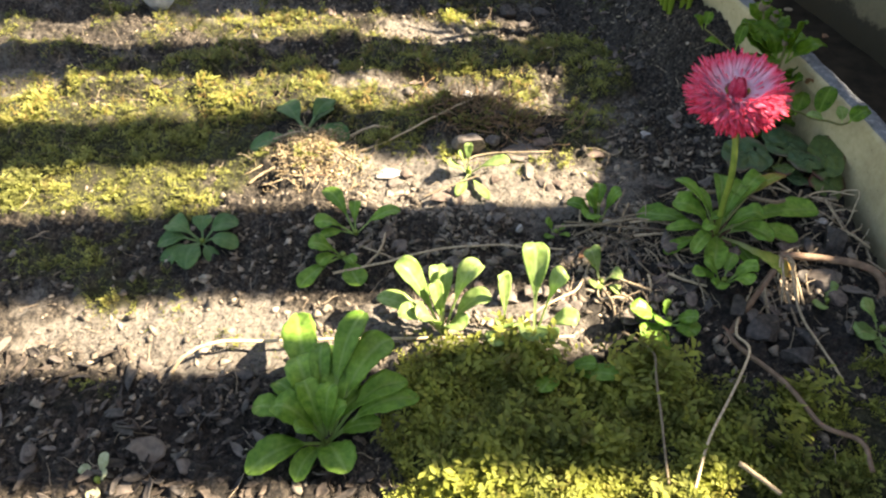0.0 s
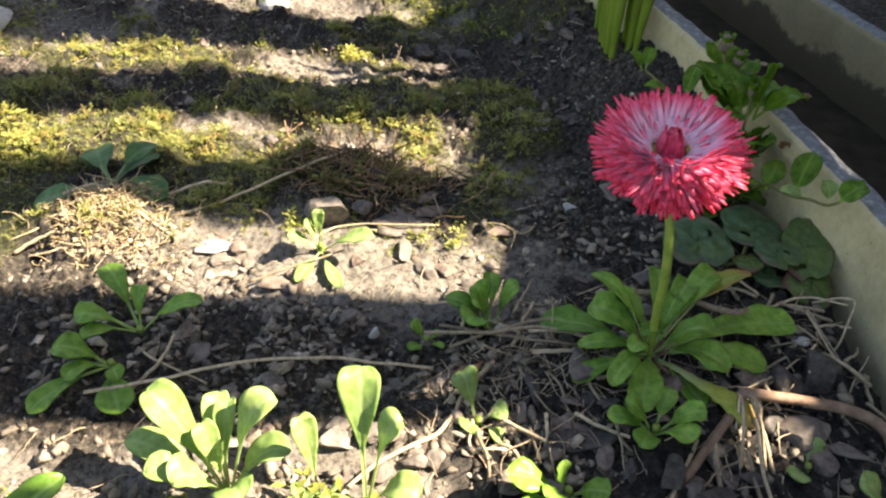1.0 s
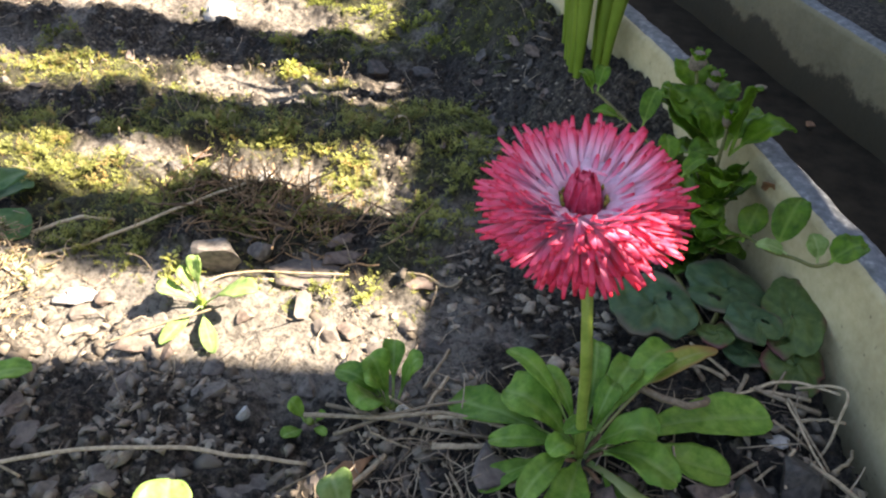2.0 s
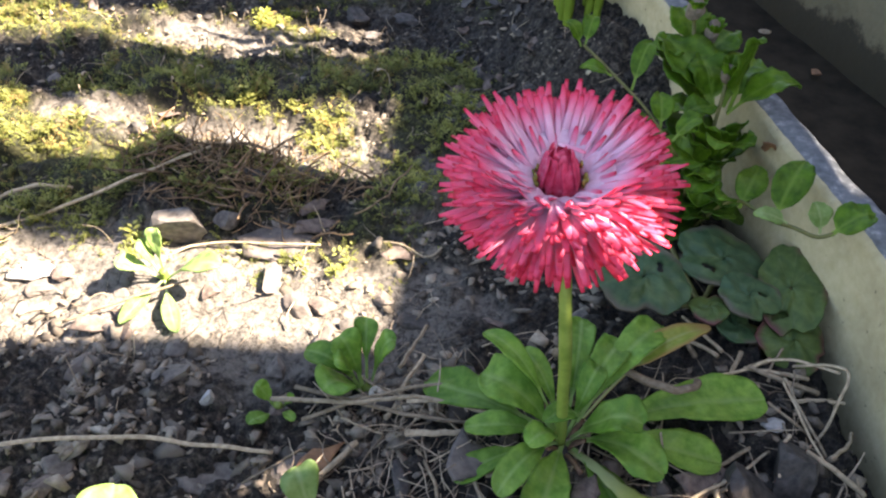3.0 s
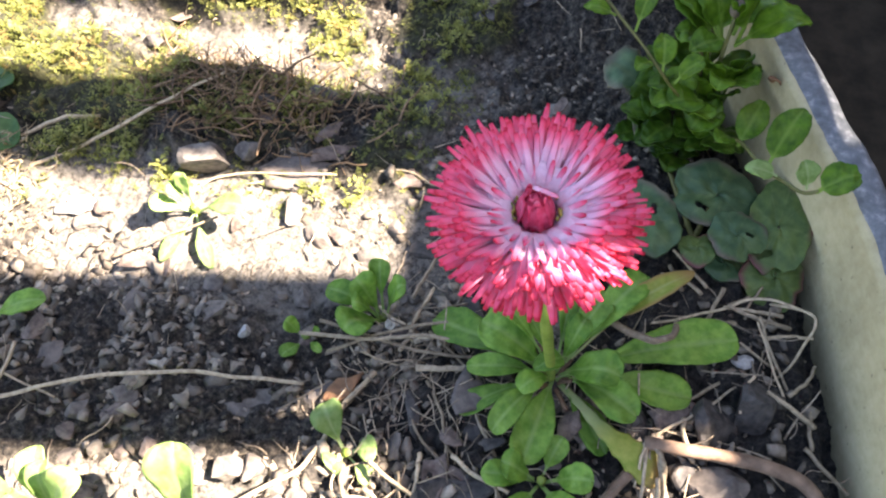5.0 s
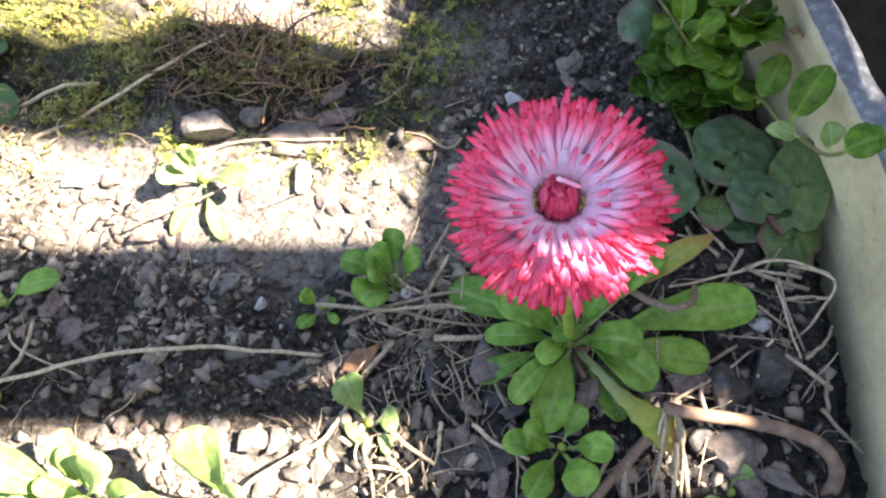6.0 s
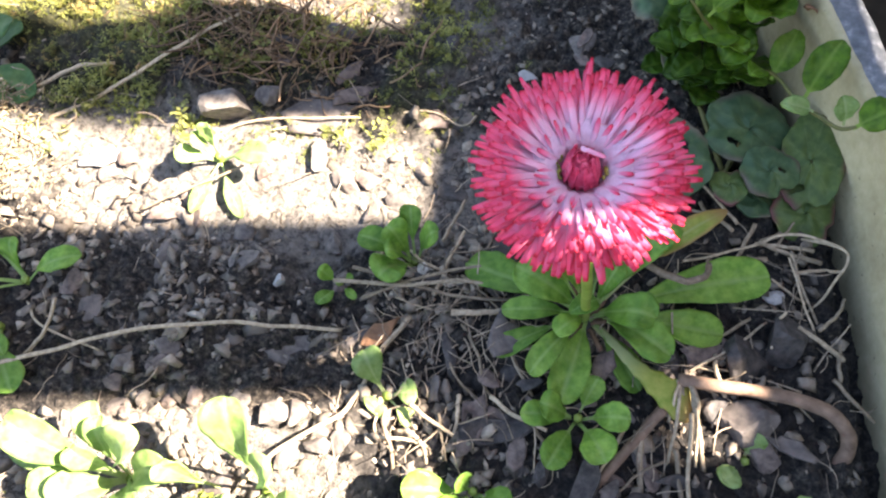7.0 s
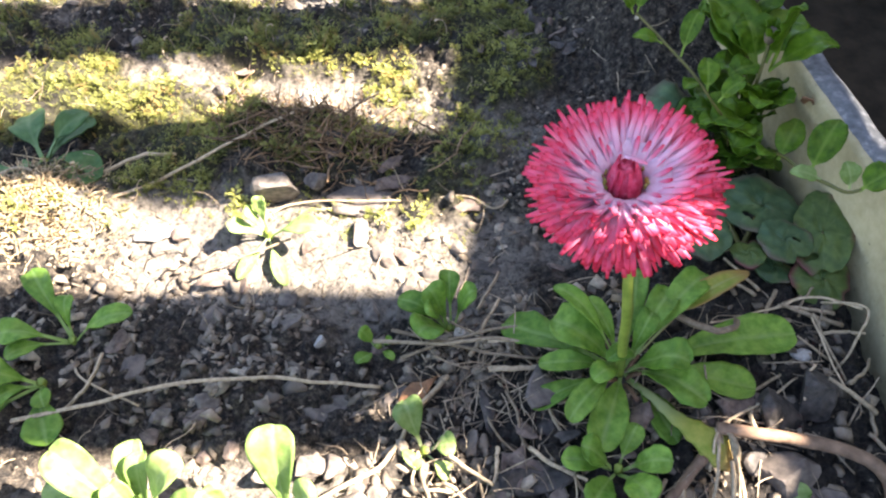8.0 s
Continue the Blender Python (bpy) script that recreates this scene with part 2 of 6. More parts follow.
WOOD = plain_material("fence_wood", [(0.3, (0.16, 0.10, 0.06)), (0.7, (0.32, 0.22, 0.14))], 40, 0.8, 0.001)
SHELL = plain_material("shell", [(0.3, (0.30, 0.27, 0.22)), (0.7, (0.60, 0.56, 0.48))], 500, 0.6, 0.0004)


# ---- numbers for the ground ----
def smooth(a, b, x):
    t = np.clip((x - a) / (b - a), 0, 1)
    return t * t * (3 - 2 * t)


def hash2(i, j, k):
    h = np.sin(i * 127.1 + j * 311.7 + k * 74.7) * 43758.5453
    return h - np.floor(h)


def vnoise(x, y, k=0):
    i, j = np.floor(x), np.floor(y)
    u, v = x - i, y - j
    u, v = u * u * (3 - 2 * u), v * v * (3 - 2 * v)
    return ((hash2(i, j, k) * (1 - u) + hash2(i + 1, j, k) * u) * (1 - v)
            + (hash2(i, j + 1, k) * (1 - u) + hash2(i + 1, j + 1, k) * u) * v)


def clods(x, y, k=0):
    """Bumps of uneven size, one a cell."""
    i, j = np.floor(x), np.floor(y)
    best, size = np.full(np.shape(x), 9.0), np.zeros(np.shape(x))
    for a in (-1, 0, 1):
        for c in (-1, 0, 1):
            p, q = i + a, j + c
            d = np.hypot(p + hash2(p, q, k) - x, q + hash2(p, q, k + 1) - y)
            near = d < best
            best = np.where(near, d, best)
            size = np.where(near, hash2(p, q, k + 2), size)
    return np.clip(1 - best * best * 1.6, 0, 1) * (0.25 + size)


def rim(y):
    """The bed's edge: x of the board's inner face."""
    d = np.asarray(y, float) - 0.3
    e = np.clip(d, 0, 0.28)
    swell = 0.002 + 0.0048 * np.exp(-((d - 0.085) / 0.05) ** 2) + 0.0015 * np.exp(-(d / 0.05) ** 2)
    return 0.256 - 0.12 * d - 0.65 * e * e - 0.364 * np.clip(d - 0.28, 0, 9) + swell


BOARD_W, PATH_W, PATH_Z = 0.0128, 0.146, -0.017


def blob(x, y, cx, cy, rx, ry):
    return np.exp(-((x - cx) / rx) ** 2 - ((y - cy) / ry) ** 2)


def lit_crust_amount(x, y):
    """Where the soil has dried to a pale flat skin, placed along sunlit stripes to brighten them."""
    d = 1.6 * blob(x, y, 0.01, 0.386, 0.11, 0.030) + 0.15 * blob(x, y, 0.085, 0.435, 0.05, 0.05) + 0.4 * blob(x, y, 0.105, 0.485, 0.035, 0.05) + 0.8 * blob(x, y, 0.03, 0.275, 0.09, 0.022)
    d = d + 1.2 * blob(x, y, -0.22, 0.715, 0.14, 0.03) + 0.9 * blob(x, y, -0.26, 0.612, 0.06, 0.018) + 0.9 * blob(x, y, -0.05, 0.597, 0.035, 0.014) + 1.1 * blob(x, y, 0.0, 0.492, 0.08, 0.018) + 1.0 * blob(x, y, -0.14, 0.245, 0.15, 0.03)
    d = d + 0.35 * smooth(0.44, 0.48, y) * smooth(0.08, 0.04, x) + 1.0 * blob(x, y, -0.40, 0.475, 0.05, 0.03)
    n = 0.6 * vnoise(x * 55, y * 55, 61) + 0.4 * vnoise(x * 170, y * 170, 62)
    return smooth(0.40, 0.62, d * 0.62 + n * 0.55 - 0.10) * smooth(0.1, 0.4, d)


def moss_amount(x, y):
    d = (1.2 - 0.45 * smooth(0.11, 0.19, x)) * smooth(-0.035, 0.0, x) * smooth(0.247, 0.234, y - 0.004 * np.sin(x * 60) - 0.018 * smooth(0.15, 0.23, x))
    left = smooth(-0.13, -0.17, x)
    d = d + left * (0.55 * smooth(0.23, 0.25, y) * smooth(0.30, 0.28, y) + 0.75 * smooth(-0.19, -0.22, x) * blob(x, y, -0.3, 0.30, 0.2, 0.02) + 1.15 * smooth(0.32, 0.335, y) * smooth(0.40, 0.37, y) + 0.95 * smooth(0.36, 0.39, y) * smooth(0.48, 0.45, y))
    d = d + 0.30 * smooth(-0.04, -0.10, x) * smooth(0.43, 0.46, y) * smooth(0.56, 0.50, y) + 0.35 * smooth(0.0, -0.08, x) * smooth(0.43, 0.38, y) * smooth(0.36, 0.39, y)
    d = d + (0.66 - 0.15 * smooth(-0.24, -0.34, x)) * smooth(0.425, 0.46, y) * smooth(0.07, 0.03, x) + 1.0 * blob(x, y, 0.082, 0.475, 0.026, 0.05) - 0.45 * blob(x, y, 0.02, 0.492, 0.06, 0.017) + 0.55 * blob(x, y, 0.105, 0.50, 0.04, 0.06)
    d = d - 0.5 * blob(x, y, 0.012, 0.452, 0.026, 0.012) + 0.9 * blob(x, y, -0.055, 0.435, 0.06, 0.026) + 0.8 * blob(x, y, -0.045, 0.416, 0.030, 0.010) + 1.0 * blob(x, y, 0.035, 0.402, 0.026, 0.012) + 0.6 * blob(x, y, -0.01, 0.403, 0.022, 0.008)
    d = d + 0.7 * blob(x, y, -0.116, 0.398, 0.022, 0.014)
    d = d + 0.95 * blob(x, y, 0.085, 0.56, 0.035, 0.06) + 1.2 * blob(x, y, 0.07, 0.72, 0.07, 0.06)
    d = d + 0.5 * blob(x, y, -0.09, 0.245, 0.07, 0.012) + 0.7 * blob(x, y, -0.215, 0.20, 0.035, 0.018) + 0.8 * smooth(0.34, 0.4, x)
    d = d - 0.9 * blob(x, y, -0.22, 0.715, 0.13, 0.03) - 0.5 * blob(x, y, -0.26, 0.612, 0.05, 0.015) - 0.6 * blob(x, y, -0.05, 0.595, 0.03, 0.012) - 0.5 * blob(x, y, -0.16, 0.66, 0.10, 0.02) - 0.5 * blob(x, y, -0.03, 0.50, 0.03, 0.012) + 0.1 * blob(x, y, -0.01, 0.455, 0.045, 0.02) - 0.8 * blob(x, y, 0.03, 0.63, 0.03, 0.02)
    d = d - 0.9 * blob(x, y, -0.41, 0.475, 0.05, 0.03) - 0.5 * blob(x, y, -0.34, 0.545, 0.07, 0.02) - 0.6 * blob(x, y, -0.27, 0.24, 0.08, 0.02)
    n = 0.45 * vnoise(x * 38, y * 38, 3) + 0.35 * vnoise(x * 90, y * 90, 13) + 0.2 * vnoise(x * 240, y * 240, 4)
    far = smooth(0.42, 0.47, y)
    n = n + far * 0.45 * (vnoise(x * 24, y * 40, 23) - 0.5)
    return np.clip(smooth(0.30 + 0.08 * far, 0.72 - 0.10 * far, np.clip(d, 0, 1.2) * 0.60 + n * 1.25 - 0.50) * smooth(0.05, 0.35, d), 0, 1)


def base_height(x, y):
    z = -0.020 * smooth(0.50, 0.66, y) - 0.017 * blob(x, y, 0.045, 0.497, 0.09, 0.035) + 0.020 * smooth(-0.06, -0.22, x) * smooth(0.57, 0.66, y) + 0.010 * smooth(0.12, 0.22, x) * smooth(0.6, 0.45, y)
    z = z + 0.008 * blob(x, y, 0.13, 0.18, 0.13, 0.05)
    z = z - 0.010 * blob(x, y, -0.141, 0.366, 0.009, 0.011) + 0.015 * blob(x, y, -0.113, 0.396, 0.030, 0.024) + 0.010 * blob(x, y, 0.0, 0.458, 0.04, 0.02)
    z = z + 0.040 * smooth(0.085, 0.015, rim(y) - x) * smooth(0.49, 0.57, y)
    return z + 0.010 * (vnoise(x * 14, y * 14, 9) - 0.5) * smooth(0.25, 0.1, np.abs(x - 0.1) - 0.1)


def height(x, y):
    x, y = np.asarray(x, float), np.asarray(y, float)
    r = rim(y)
    mo = moss_amount(x, y)
    z = base_height(x, y) + 0.004 * (vnoise(x * 45, y * 45, 1) - 0.5)
    rough = (1 - 0.6 * mo) * (1 - 0.7 * lit_crust_amount(x, y))
    z = z + rough * (0.0050 * clods(x * 90, y * 90, 20) + 0.0036 * clods(x * 210, y * 210, 30) + 0.0016 * clods(x * 400, y * 400, 36)) + 0.0012 * (vnoise(x * 500, y * 500, 6) - 0.5)
    z = z + 0.0035 * blob(x, y, 0.125, 0.45, 0.035, 0.05) * clods(x * 120, y * 120, 46)
    z = z + 0.008 * mo * vnoise(x * 75, y * 75, 8) + 0.014 * (0.3 + 0.7 * mo) * smooth(0.43, 0.47, y) * smooth(0.09, 0.05, x) * (vnoise(x * 36, y * 55, 18) - 0.45)
    z = z - 0.014 * smooth(0.011, 0.003, r - x) * smooth(0.52, 0.46, y)
    z = np.where(x > r + 0.004, -0.07, z)
    return np.where(x > r + 2 * BOARD_W + PATH_W - 0.004, 0.004 * vnoise(x * 60, y * 60, 5) - 0.012, z)


def ground_z(x, y):
    return float(height(np.array([x]), np.array([y]))[0])


# ---- building helpers ----
def mesh_of(name, verts, faces, material, shade=True, **fields):
    me = bpy.data.meshes.new(name)
    verts, faces = np.asarray(verts, np.float32), np.asarray(faces, np.int32)
    k = faces.shape[1]
    me.vertices.add(len(verts))
    me.vertices.foreach_set("co", verts.ravel())
    me.loops.add(faces.size)
    me.loops.foreach_set("vertex_index", faces.ravel())
    me.polygons.add(len(faces))
    me.polygons.foreach_set("loop_start", np.arange(0, faces.size, k, dtype=np.int32))
    if shade:
        me.polygons.foreach_set("use_smooth", np.ones(len(faces), bool))
    for key, values in fields.items():
        a = me.attributes.new(key, "FLOAT", "POINT")
        a.data.foreach_set("value", np.asarray(values, np.float32).ravel())
    me.materials.append(material)
    me.update(calc_edges=True)
    return me


def part(name, me, parent, label="", m=None):
    ob = new(name, me)
    ob.parent = parent
    if m is not None:
        ob.matrix_basis = m
    return tagged(ob, label)


def thing(name, place, label, category, group="", me=None, kind=""):
    ob = new(name, me)
    ob.location = place
    return tagged(ob, label, category, group, kind)


def spline(points, count):
    """A smooth line through a few points."""
    p = np.asarray(points, float)
    p = np.vstack([2 * p[0] - p[1], p, 2 * p[-1] - p[-2]])
    out = []
    for s in np.linspace(0, len(p) - 3 - 1e-6, count):
        k = int(s)
        u = s - k
        a, b, c, d = p[k:k + 4]
        out.append(0.5 * (2 * b + (c - a) * u + (2 * a - 5 * b + 4 * c - d) * u * u + (3 * b - a - 3 * c + d) * u ** 3))
    return np.array(out)


def tube_arrays(line, radius, sides=6, flat=1.0):
    line = np.asarray(line, float)
    n = len(line)
    radius = np.broadcast_to(radius, (n,))
    way = np.gradient(line, axis=0)
    way /= np.linalg.norm(way, axis=1)[:, None] + 1e-12
    up = np.where(np.abs(way[:, 2:3]) > 0.9, (1.0, 0, 0), (0, 0, 1.0))
    side = np.cross(way, up)
    side /= np.linalg.norm(side, axis=1)[:, None]
    up = np.cross(side, way)
    ang = np.arange(sides) * 2 * np.pi / sides
    v = (line[:, None] + radius[:, None, None] * (np.cos(ang)[None, :, None] * side[:, None] + flat * np.sin(ang)[None, :, None] * up[:, None]))
    v = np.vstack([v.reshape(-1, 3), line[:1], line[-1:]])
    f = []
    for i in range(n - 1):
        for j in range(sides):
            a, b = i * sides + j, i * sides + (j + 1) % sides
            f += [(a, b, b + sides), (a, b + sides, a + sides)]
    e = n * sides
    for j in range(sides):
        f += [(e, (j + 1) % sides, j), (e + 1, e - sides + j, e - sides + (j + 1) % sides)]
    along = np.concatenate([np.repeat(np.linspace(0, 1, n), sides), [0, 1]])
    return v, np.array(f), along


def tube(name, points, radius, material, count=24, sides=7, flat=1.0, wobble=0.0, taper=(1, 1)):
    line = spline(points, count)
    if wobble:
        line = line + wobble * np.array([[noise.noise((i * 0.28, k * 7.3, points[0][0] * 99)) for k in range(3)] for i in range(count)])
    r = radius * np.linspace(*taper, count) * np.array([1 + 0.12 * noise.noise((i * 0.4, points[0][1] * 80, 3)) for i in range(count)])
    v, f, a = tube_arrays(line, r, sides, flat)
    return mesh_of(name, v, f, material, along=a)


def leaf_mesh(material, az, length, width, rise, petiole=0.3, cup=0.25, wave=0.06, teeth=0.0, seed=0, sag=1.15, thick=0.0005, start=0.001, round_=0.45, oval=False, crinkle=0.10, arch=0.0, slim=0.95):
    """A spoon-shaped leaf from the plant's middle: a narrow stalk, a blade with midrib and cupped edges."""
    rows, cols = 27, 11
    u = np.concatenate([np.linspace(0, petiole, 5)[:-1], petiole + (1 - petiole) * (1 - (1 - np.linspace(0, 1, rows - 4)) ** 2.1)])
    s = np.clip((u - petiole) / (1 - petiole), 0, 1)
    prof = np.clip(s, 0, 1) ** slim * np.clip(1 - s, 0, 1) ** round_
    if oval:
        prof = np.sin(np.pi * np.clip(s, 0, 1) ** 0.85) ** 0.62
    prof /= prof.max()
    stalk = 0.11 * (1 - 0.3 * u)
    w = 0.5 * width * np.maximum(prof, stalk * (1 - s ** 6))
    w[-1] = 0.02 * width
    v = np.linspace(-1, 1, cols)
    r = start + length * u
    h = rise * np.sin(u * 1.5708 * sag) / math.sin(1.5708 * sag) + arch * length * np.sin(u * 3.1416)
    U, V = np.meshgrid(u, v, indexing="ij")
    W = w[:, None] * np.ones_like(V)
    rng = random.Random(seed)
    ph = rng.uniform(0, 6), rng.uniform(0, 6), rng.uniform(-1, 1)
    if teeth:
        W = W * (1 + teeth * (np.abs(V) > 0.9) * np.sin(U * 46 + ph[0]))
    lat = V * W + 0.10 * length * ph[2] * U ** 2
    up = cup * W * V ** 2 + wave * W * np.sin(U * 9 + V * 1.7 + ph[1]) * np.abs(V) + 0.03 * width * (np.abs(V) > 0.05) * (s[:, None] > 0)
    up = up + 0.05 * width * np.sin(U * 7 + ph[0]) * s[:, None] + crinkle * width * (vnoise(U * 11 + ph[0] * 9, V * 2.2 + ph[1] * 9, 5) - 0.5) * (s[:, None] > 0.05) * (0.4 + 0.6 * np.abs(V))
    dr, dh = np.gradient(r), np.gradient(h)
    nn = np.hypot(dr, dh) + 1e-9
    nr, nz = -(dh / nn)[:, None], (dr / nn)[:, None]
    R, Z = r[:, None] + up * nr, h[:, None] + up * nz
    ca, sa = math.cos(radians(az)), math.sin(radians(az))

    def place(R, Z):
        return np.stack([R * ca - lat * sa, R * sa + lat * ca, Z], -1).reshape(-1, 3)
    t = np.where(s[:, None] > 0.02, thick, np.maximum(thick, w[:, None]))
    verts = np.vstack([place(R, Z), place(R - t * nr, Z - t * nz)])
    n, f = rows * cols, []
    for i in range(rows - 1):
        for j in range(cols - 1):
            a = i * cols + j
            f += [(a, a + cols, a + cols + 1, a + 1), (n + a, n + a + 1, n + a + cols + 1, n + a + cols)]
        for a, b in ((i * cols, i * cols + cols), (i * cols + 2 * cols - 1, i * cols + cols - 1)):
            f.append((a, n + a, n + b, b))
    for j in range(cols - 1):
        a = (rows - 1) * cols + j
        f.append((a, n + a, n + a + 1, a + 1))
    side = np.abs(np.sin(s[:, None] * 22 - np.abs(V) * 3.0)) < 0.16
    rib = np.where(np.abs(V) < 0.13, 0.45, 0.0) + 0.15 * side * (np.abs(V) < 0.8) * (s[:, None] > 0.1)
    rib = np.where(s[:, None] <= 0.02, 0.9, np.clip(rib, 0, 0.9))
    edge = np.clip(np.maximum(smooth(0.6, 1.0, np.abs(V)), smooth(0.75, 1.0, U)), 0, 1)
    both = lambda q: np.concatenate([(q * np.ones_like(V)).ravel()] * 2)
    return mesh_of("leaf", verts, f, material, rib=both(rib), edge=both(edge), along=both(U))


def leaf_to(plant, base, tip, width, material, seed, petiole=0.25, cup=0.2, arch=0.1, oval=True, wave=0.14, teeth=0.03, crinkle=0.14, label="", round_=0.5, slim=0.95):
    """A leaf of a plant, given by the world places of its stalk's foot and its tip."""
    o = plant.location
    dx, dy, dz = (tip[k] - base[k] for k in range(3))
    me = leaf_mesh(material, math.degrees(math.atan2(dy, dx)), max(math.hypot(dx, dy), 0.003), width, dz, petiole, cup, wave, teeth, seed, 1.06, 0.0005, oval=oval, crinkle=crinkle, arch=arch, round_=round_, slim=slim)
    return part("leaf", me, plant, label, Matrix.Translation((base[0] - o.x, base[1] - o.y, base[2] - o.z)))


def seedling(place, label, rows, material=None, petiole=0.25, cup=0.12, teeth=0.0, name="seedling", group="seedlings in the bed", crown=True, broad=1.1, tall=1.0, lift=0.0):
    """A small rosette: rows of azimuth, reach, width and rise of each leaf."""
    material = material or LEAF
    x, y = place
    z = ground_z(x, y) - 0.001 + lift
    plant = thing(name, (x, y, z), label, "seedling", group)
    for k, (az, reach, width, rise) in enumerate(rows):
        long = max(reach, 0.004)
        part("leaf", leaf_mesh(material, az, long, width * broad, rise * tall - 0.001, petiole, cup, 0.14, teeth + 0.02, k + int(x * 9999), 1.06, round_=0.60, crinkle=0.13), plant)
    if crown:
        part("crown", tube("crown", [(0, 0, -0.003), (0.0003, 0.0004, 0.002), (0, 0, 0.004)], 0.0016, STEM, 6, 6), plant)
    return plant


def stone_mesh(name, material, seed, size, flat=0.6, detail=2, facets=11):
    """A stone: a ball cut by planes, with knocked corners."""
    bm = bmesh.new()
    bmesh.ops.create_icosphere(bm, subdivisions=detail, radius=1)
    rng = random.Random(seed)
    cuts = [(Vector((rng.gauss(0, 1), rng.gauss(0, 1), rng.gauss(0, 1))).normalized(), rng.uniform(0.38, 0.74)) for _ in range(facets)]
    stretch = Vector((rng.uniform(0.8, 1.2), rng.uniform(0.65, 1.0), flat))
    for v in bm.verts:
        for n, d in cuts:
            over = v.co.dot(n) - d
            if over > 0:
                v.co -= n * over * 0.92
        v.co += v.co.normalized() * 0.08 * noise.noise(v.co * 2.5 + Vector((seed, 0, 0)))
        v.co = Vector((v.co.x * stretch.x, v.co.y * stretch.y, v.co.z * stretch.z)) * size
    me = bpy.data.meshes.new(name)
    bm.to_mesh(me)
    bm.free()
    me.materials.append(material)
    return me


def plate_mesh(name, material, seed, size, curl=0.3, broad=0.0):
    """A torn flat piece of bark or dead leaf, bent and thin, with an uneven outline."""
    rng = random.Random(seed)
    n, rings = (13 if broad else 9), 4
    long, wide = rng.uniform(0.85, 1.15), broad or rng.uniform(0.28, 0.62)
    out = [rng.uniform(0.7 if broad else 0.48, 1.08) for _ in range(n)]
    bend, twist = rng.uniform(-curl, curl), rng.uniform(-curl, curl)
    top = []
    for k in range(rings + 1):
        for j in range(n):
            a, q = 2 * math.pi * j / n, max(k / rings, 0.02) * out[j]
            x, y = q * math.cos(a) * long, q * math.sin(a) * wide
            top.append((x, y, bend * (x * x * 0.6 + y * y * 1.6) + twist * x * y + 0.05 * math.sin(5 * x + 3 * y + seed)))
    top = np.array(top) * size
    m = len(top)
    verts = np.vstack([top, top - (0, 0, max(0.0005, 0.07 * size))])
    f = []
    for k in range(rings):
        for j in range(n):
            a, b = k * n + j, k * n + (j + 1) % n
            f += [(a, b, b + n, a + n), (m + a, m + a + n, m + b + n, m + b)]
    for j in range(n):
        a, b = rings * n + j, rings * n + (j + 1) % n
        f.append((a, b, m + b, m + a))
    return mesh_of(name, verts, f, material, False)


def chip_arrays(seed):
    """A small angular pebble: a hull of a dozen points."""
    rng = random.Random(seed)
    bm = bmesh.new()
    for _ in range(8 + seed % 3):
        d = Vector((rng.gauss(0, 1), rng.gauss(0, 1), rng.gauss(0, 1))).normalized() * rng.uniform(0.75, 1.15)
        bm.verts.new((d.x, d.y * (0.45 + 0.07 * (seed % 6)), d.z * (0.22 + 0.06 * (seed % 5))))
    hull = bmesh.ops.convex_hull(bm, input=bm.verts[:])
    bmesh.ops.delete(bm, geom=[g for g in hull["geom_interior"] if isinstance(g, bmesh.types.BMVert)], context="VERTS")
    bmesh.ops.triangulate(bm, faces=bm.faces[:])
    bm.verts.index_update()
    v = np.array([p.co[:] for p in bm.verts])
    f = np.array([[p.index for p in face.verts] for face in bm.faces])
    bm.free()
    return v, f


def scatter(templates, pick, places, turns, sizes, tilt):
    """Many turned and sized copies of small shapes as one set of arrays."""
    vs, fs, al, off = [], [], [], 0
    for k, tpl in enumerate(templates):
        v, f = tpl[0], tpl[1]
        a = tpl[2] if len(tpl) > 2 else np.zeros(len(v))
        which = np.nonzero(pick == k)[0]
        if not len(which):
            continue
        c, s = np.cos(turns[which])[:, None], np.sin(turns[which])[:, None]
        tx, ty = tilt[which, 0:1], tilt[which, 1:2]
        sz = sizes[which][:, None]
        x, y, z = v[None, :, 0], v[None, :, 1], v[None, :, 2]
        X, Y = (x * c - y * s), (x * s + y * c)
        P = np.stack([(X + tx * z) * sz, (Y + ty * z) * sz, (z - tx * X - ty * Y) * sz], -1) + places[which][:, None]
        vs.append(P.reshape(-1, 3))
        fs.append((f[None] + (np.arange(len(which)) * len(v))[:, None, None] + off).reshape(-1, f.shape[1]))
        al.append(np.tile(a, len(which)))
        off += P.shape[0] * P.shape[1]
    return np.vstack(vs), np.vstack(fs), np.concatenate(al)


rng = np.random.default_rng(7)

# ---- the ground, one sheet ----
grow = 0.0017 * np.cumsum(1.22 ** np.arange(1, 50))
grow = grow[grow < 60]
xs = np.concatenate([-0.44 - grow[::-1], np.arange(-0.44, 0.30, 0.0014), 0.30 + grow])
ys = np.concatenate([0.08 - grow[::-1], np.arange(0.08, 0.80, 0.0014), 0.80 + grow])
GX, GY = np.meshgrid(xs, ys)


def inside(x0, x1, y0, y1, fade):
    d = np.hypot(np.maximum(np.maximum(x0 - GX, GX - x1), 0), np.maximum(np.maximum(y0 - GY, GY - y1), 0))
    return smooth(fade, 0, d)


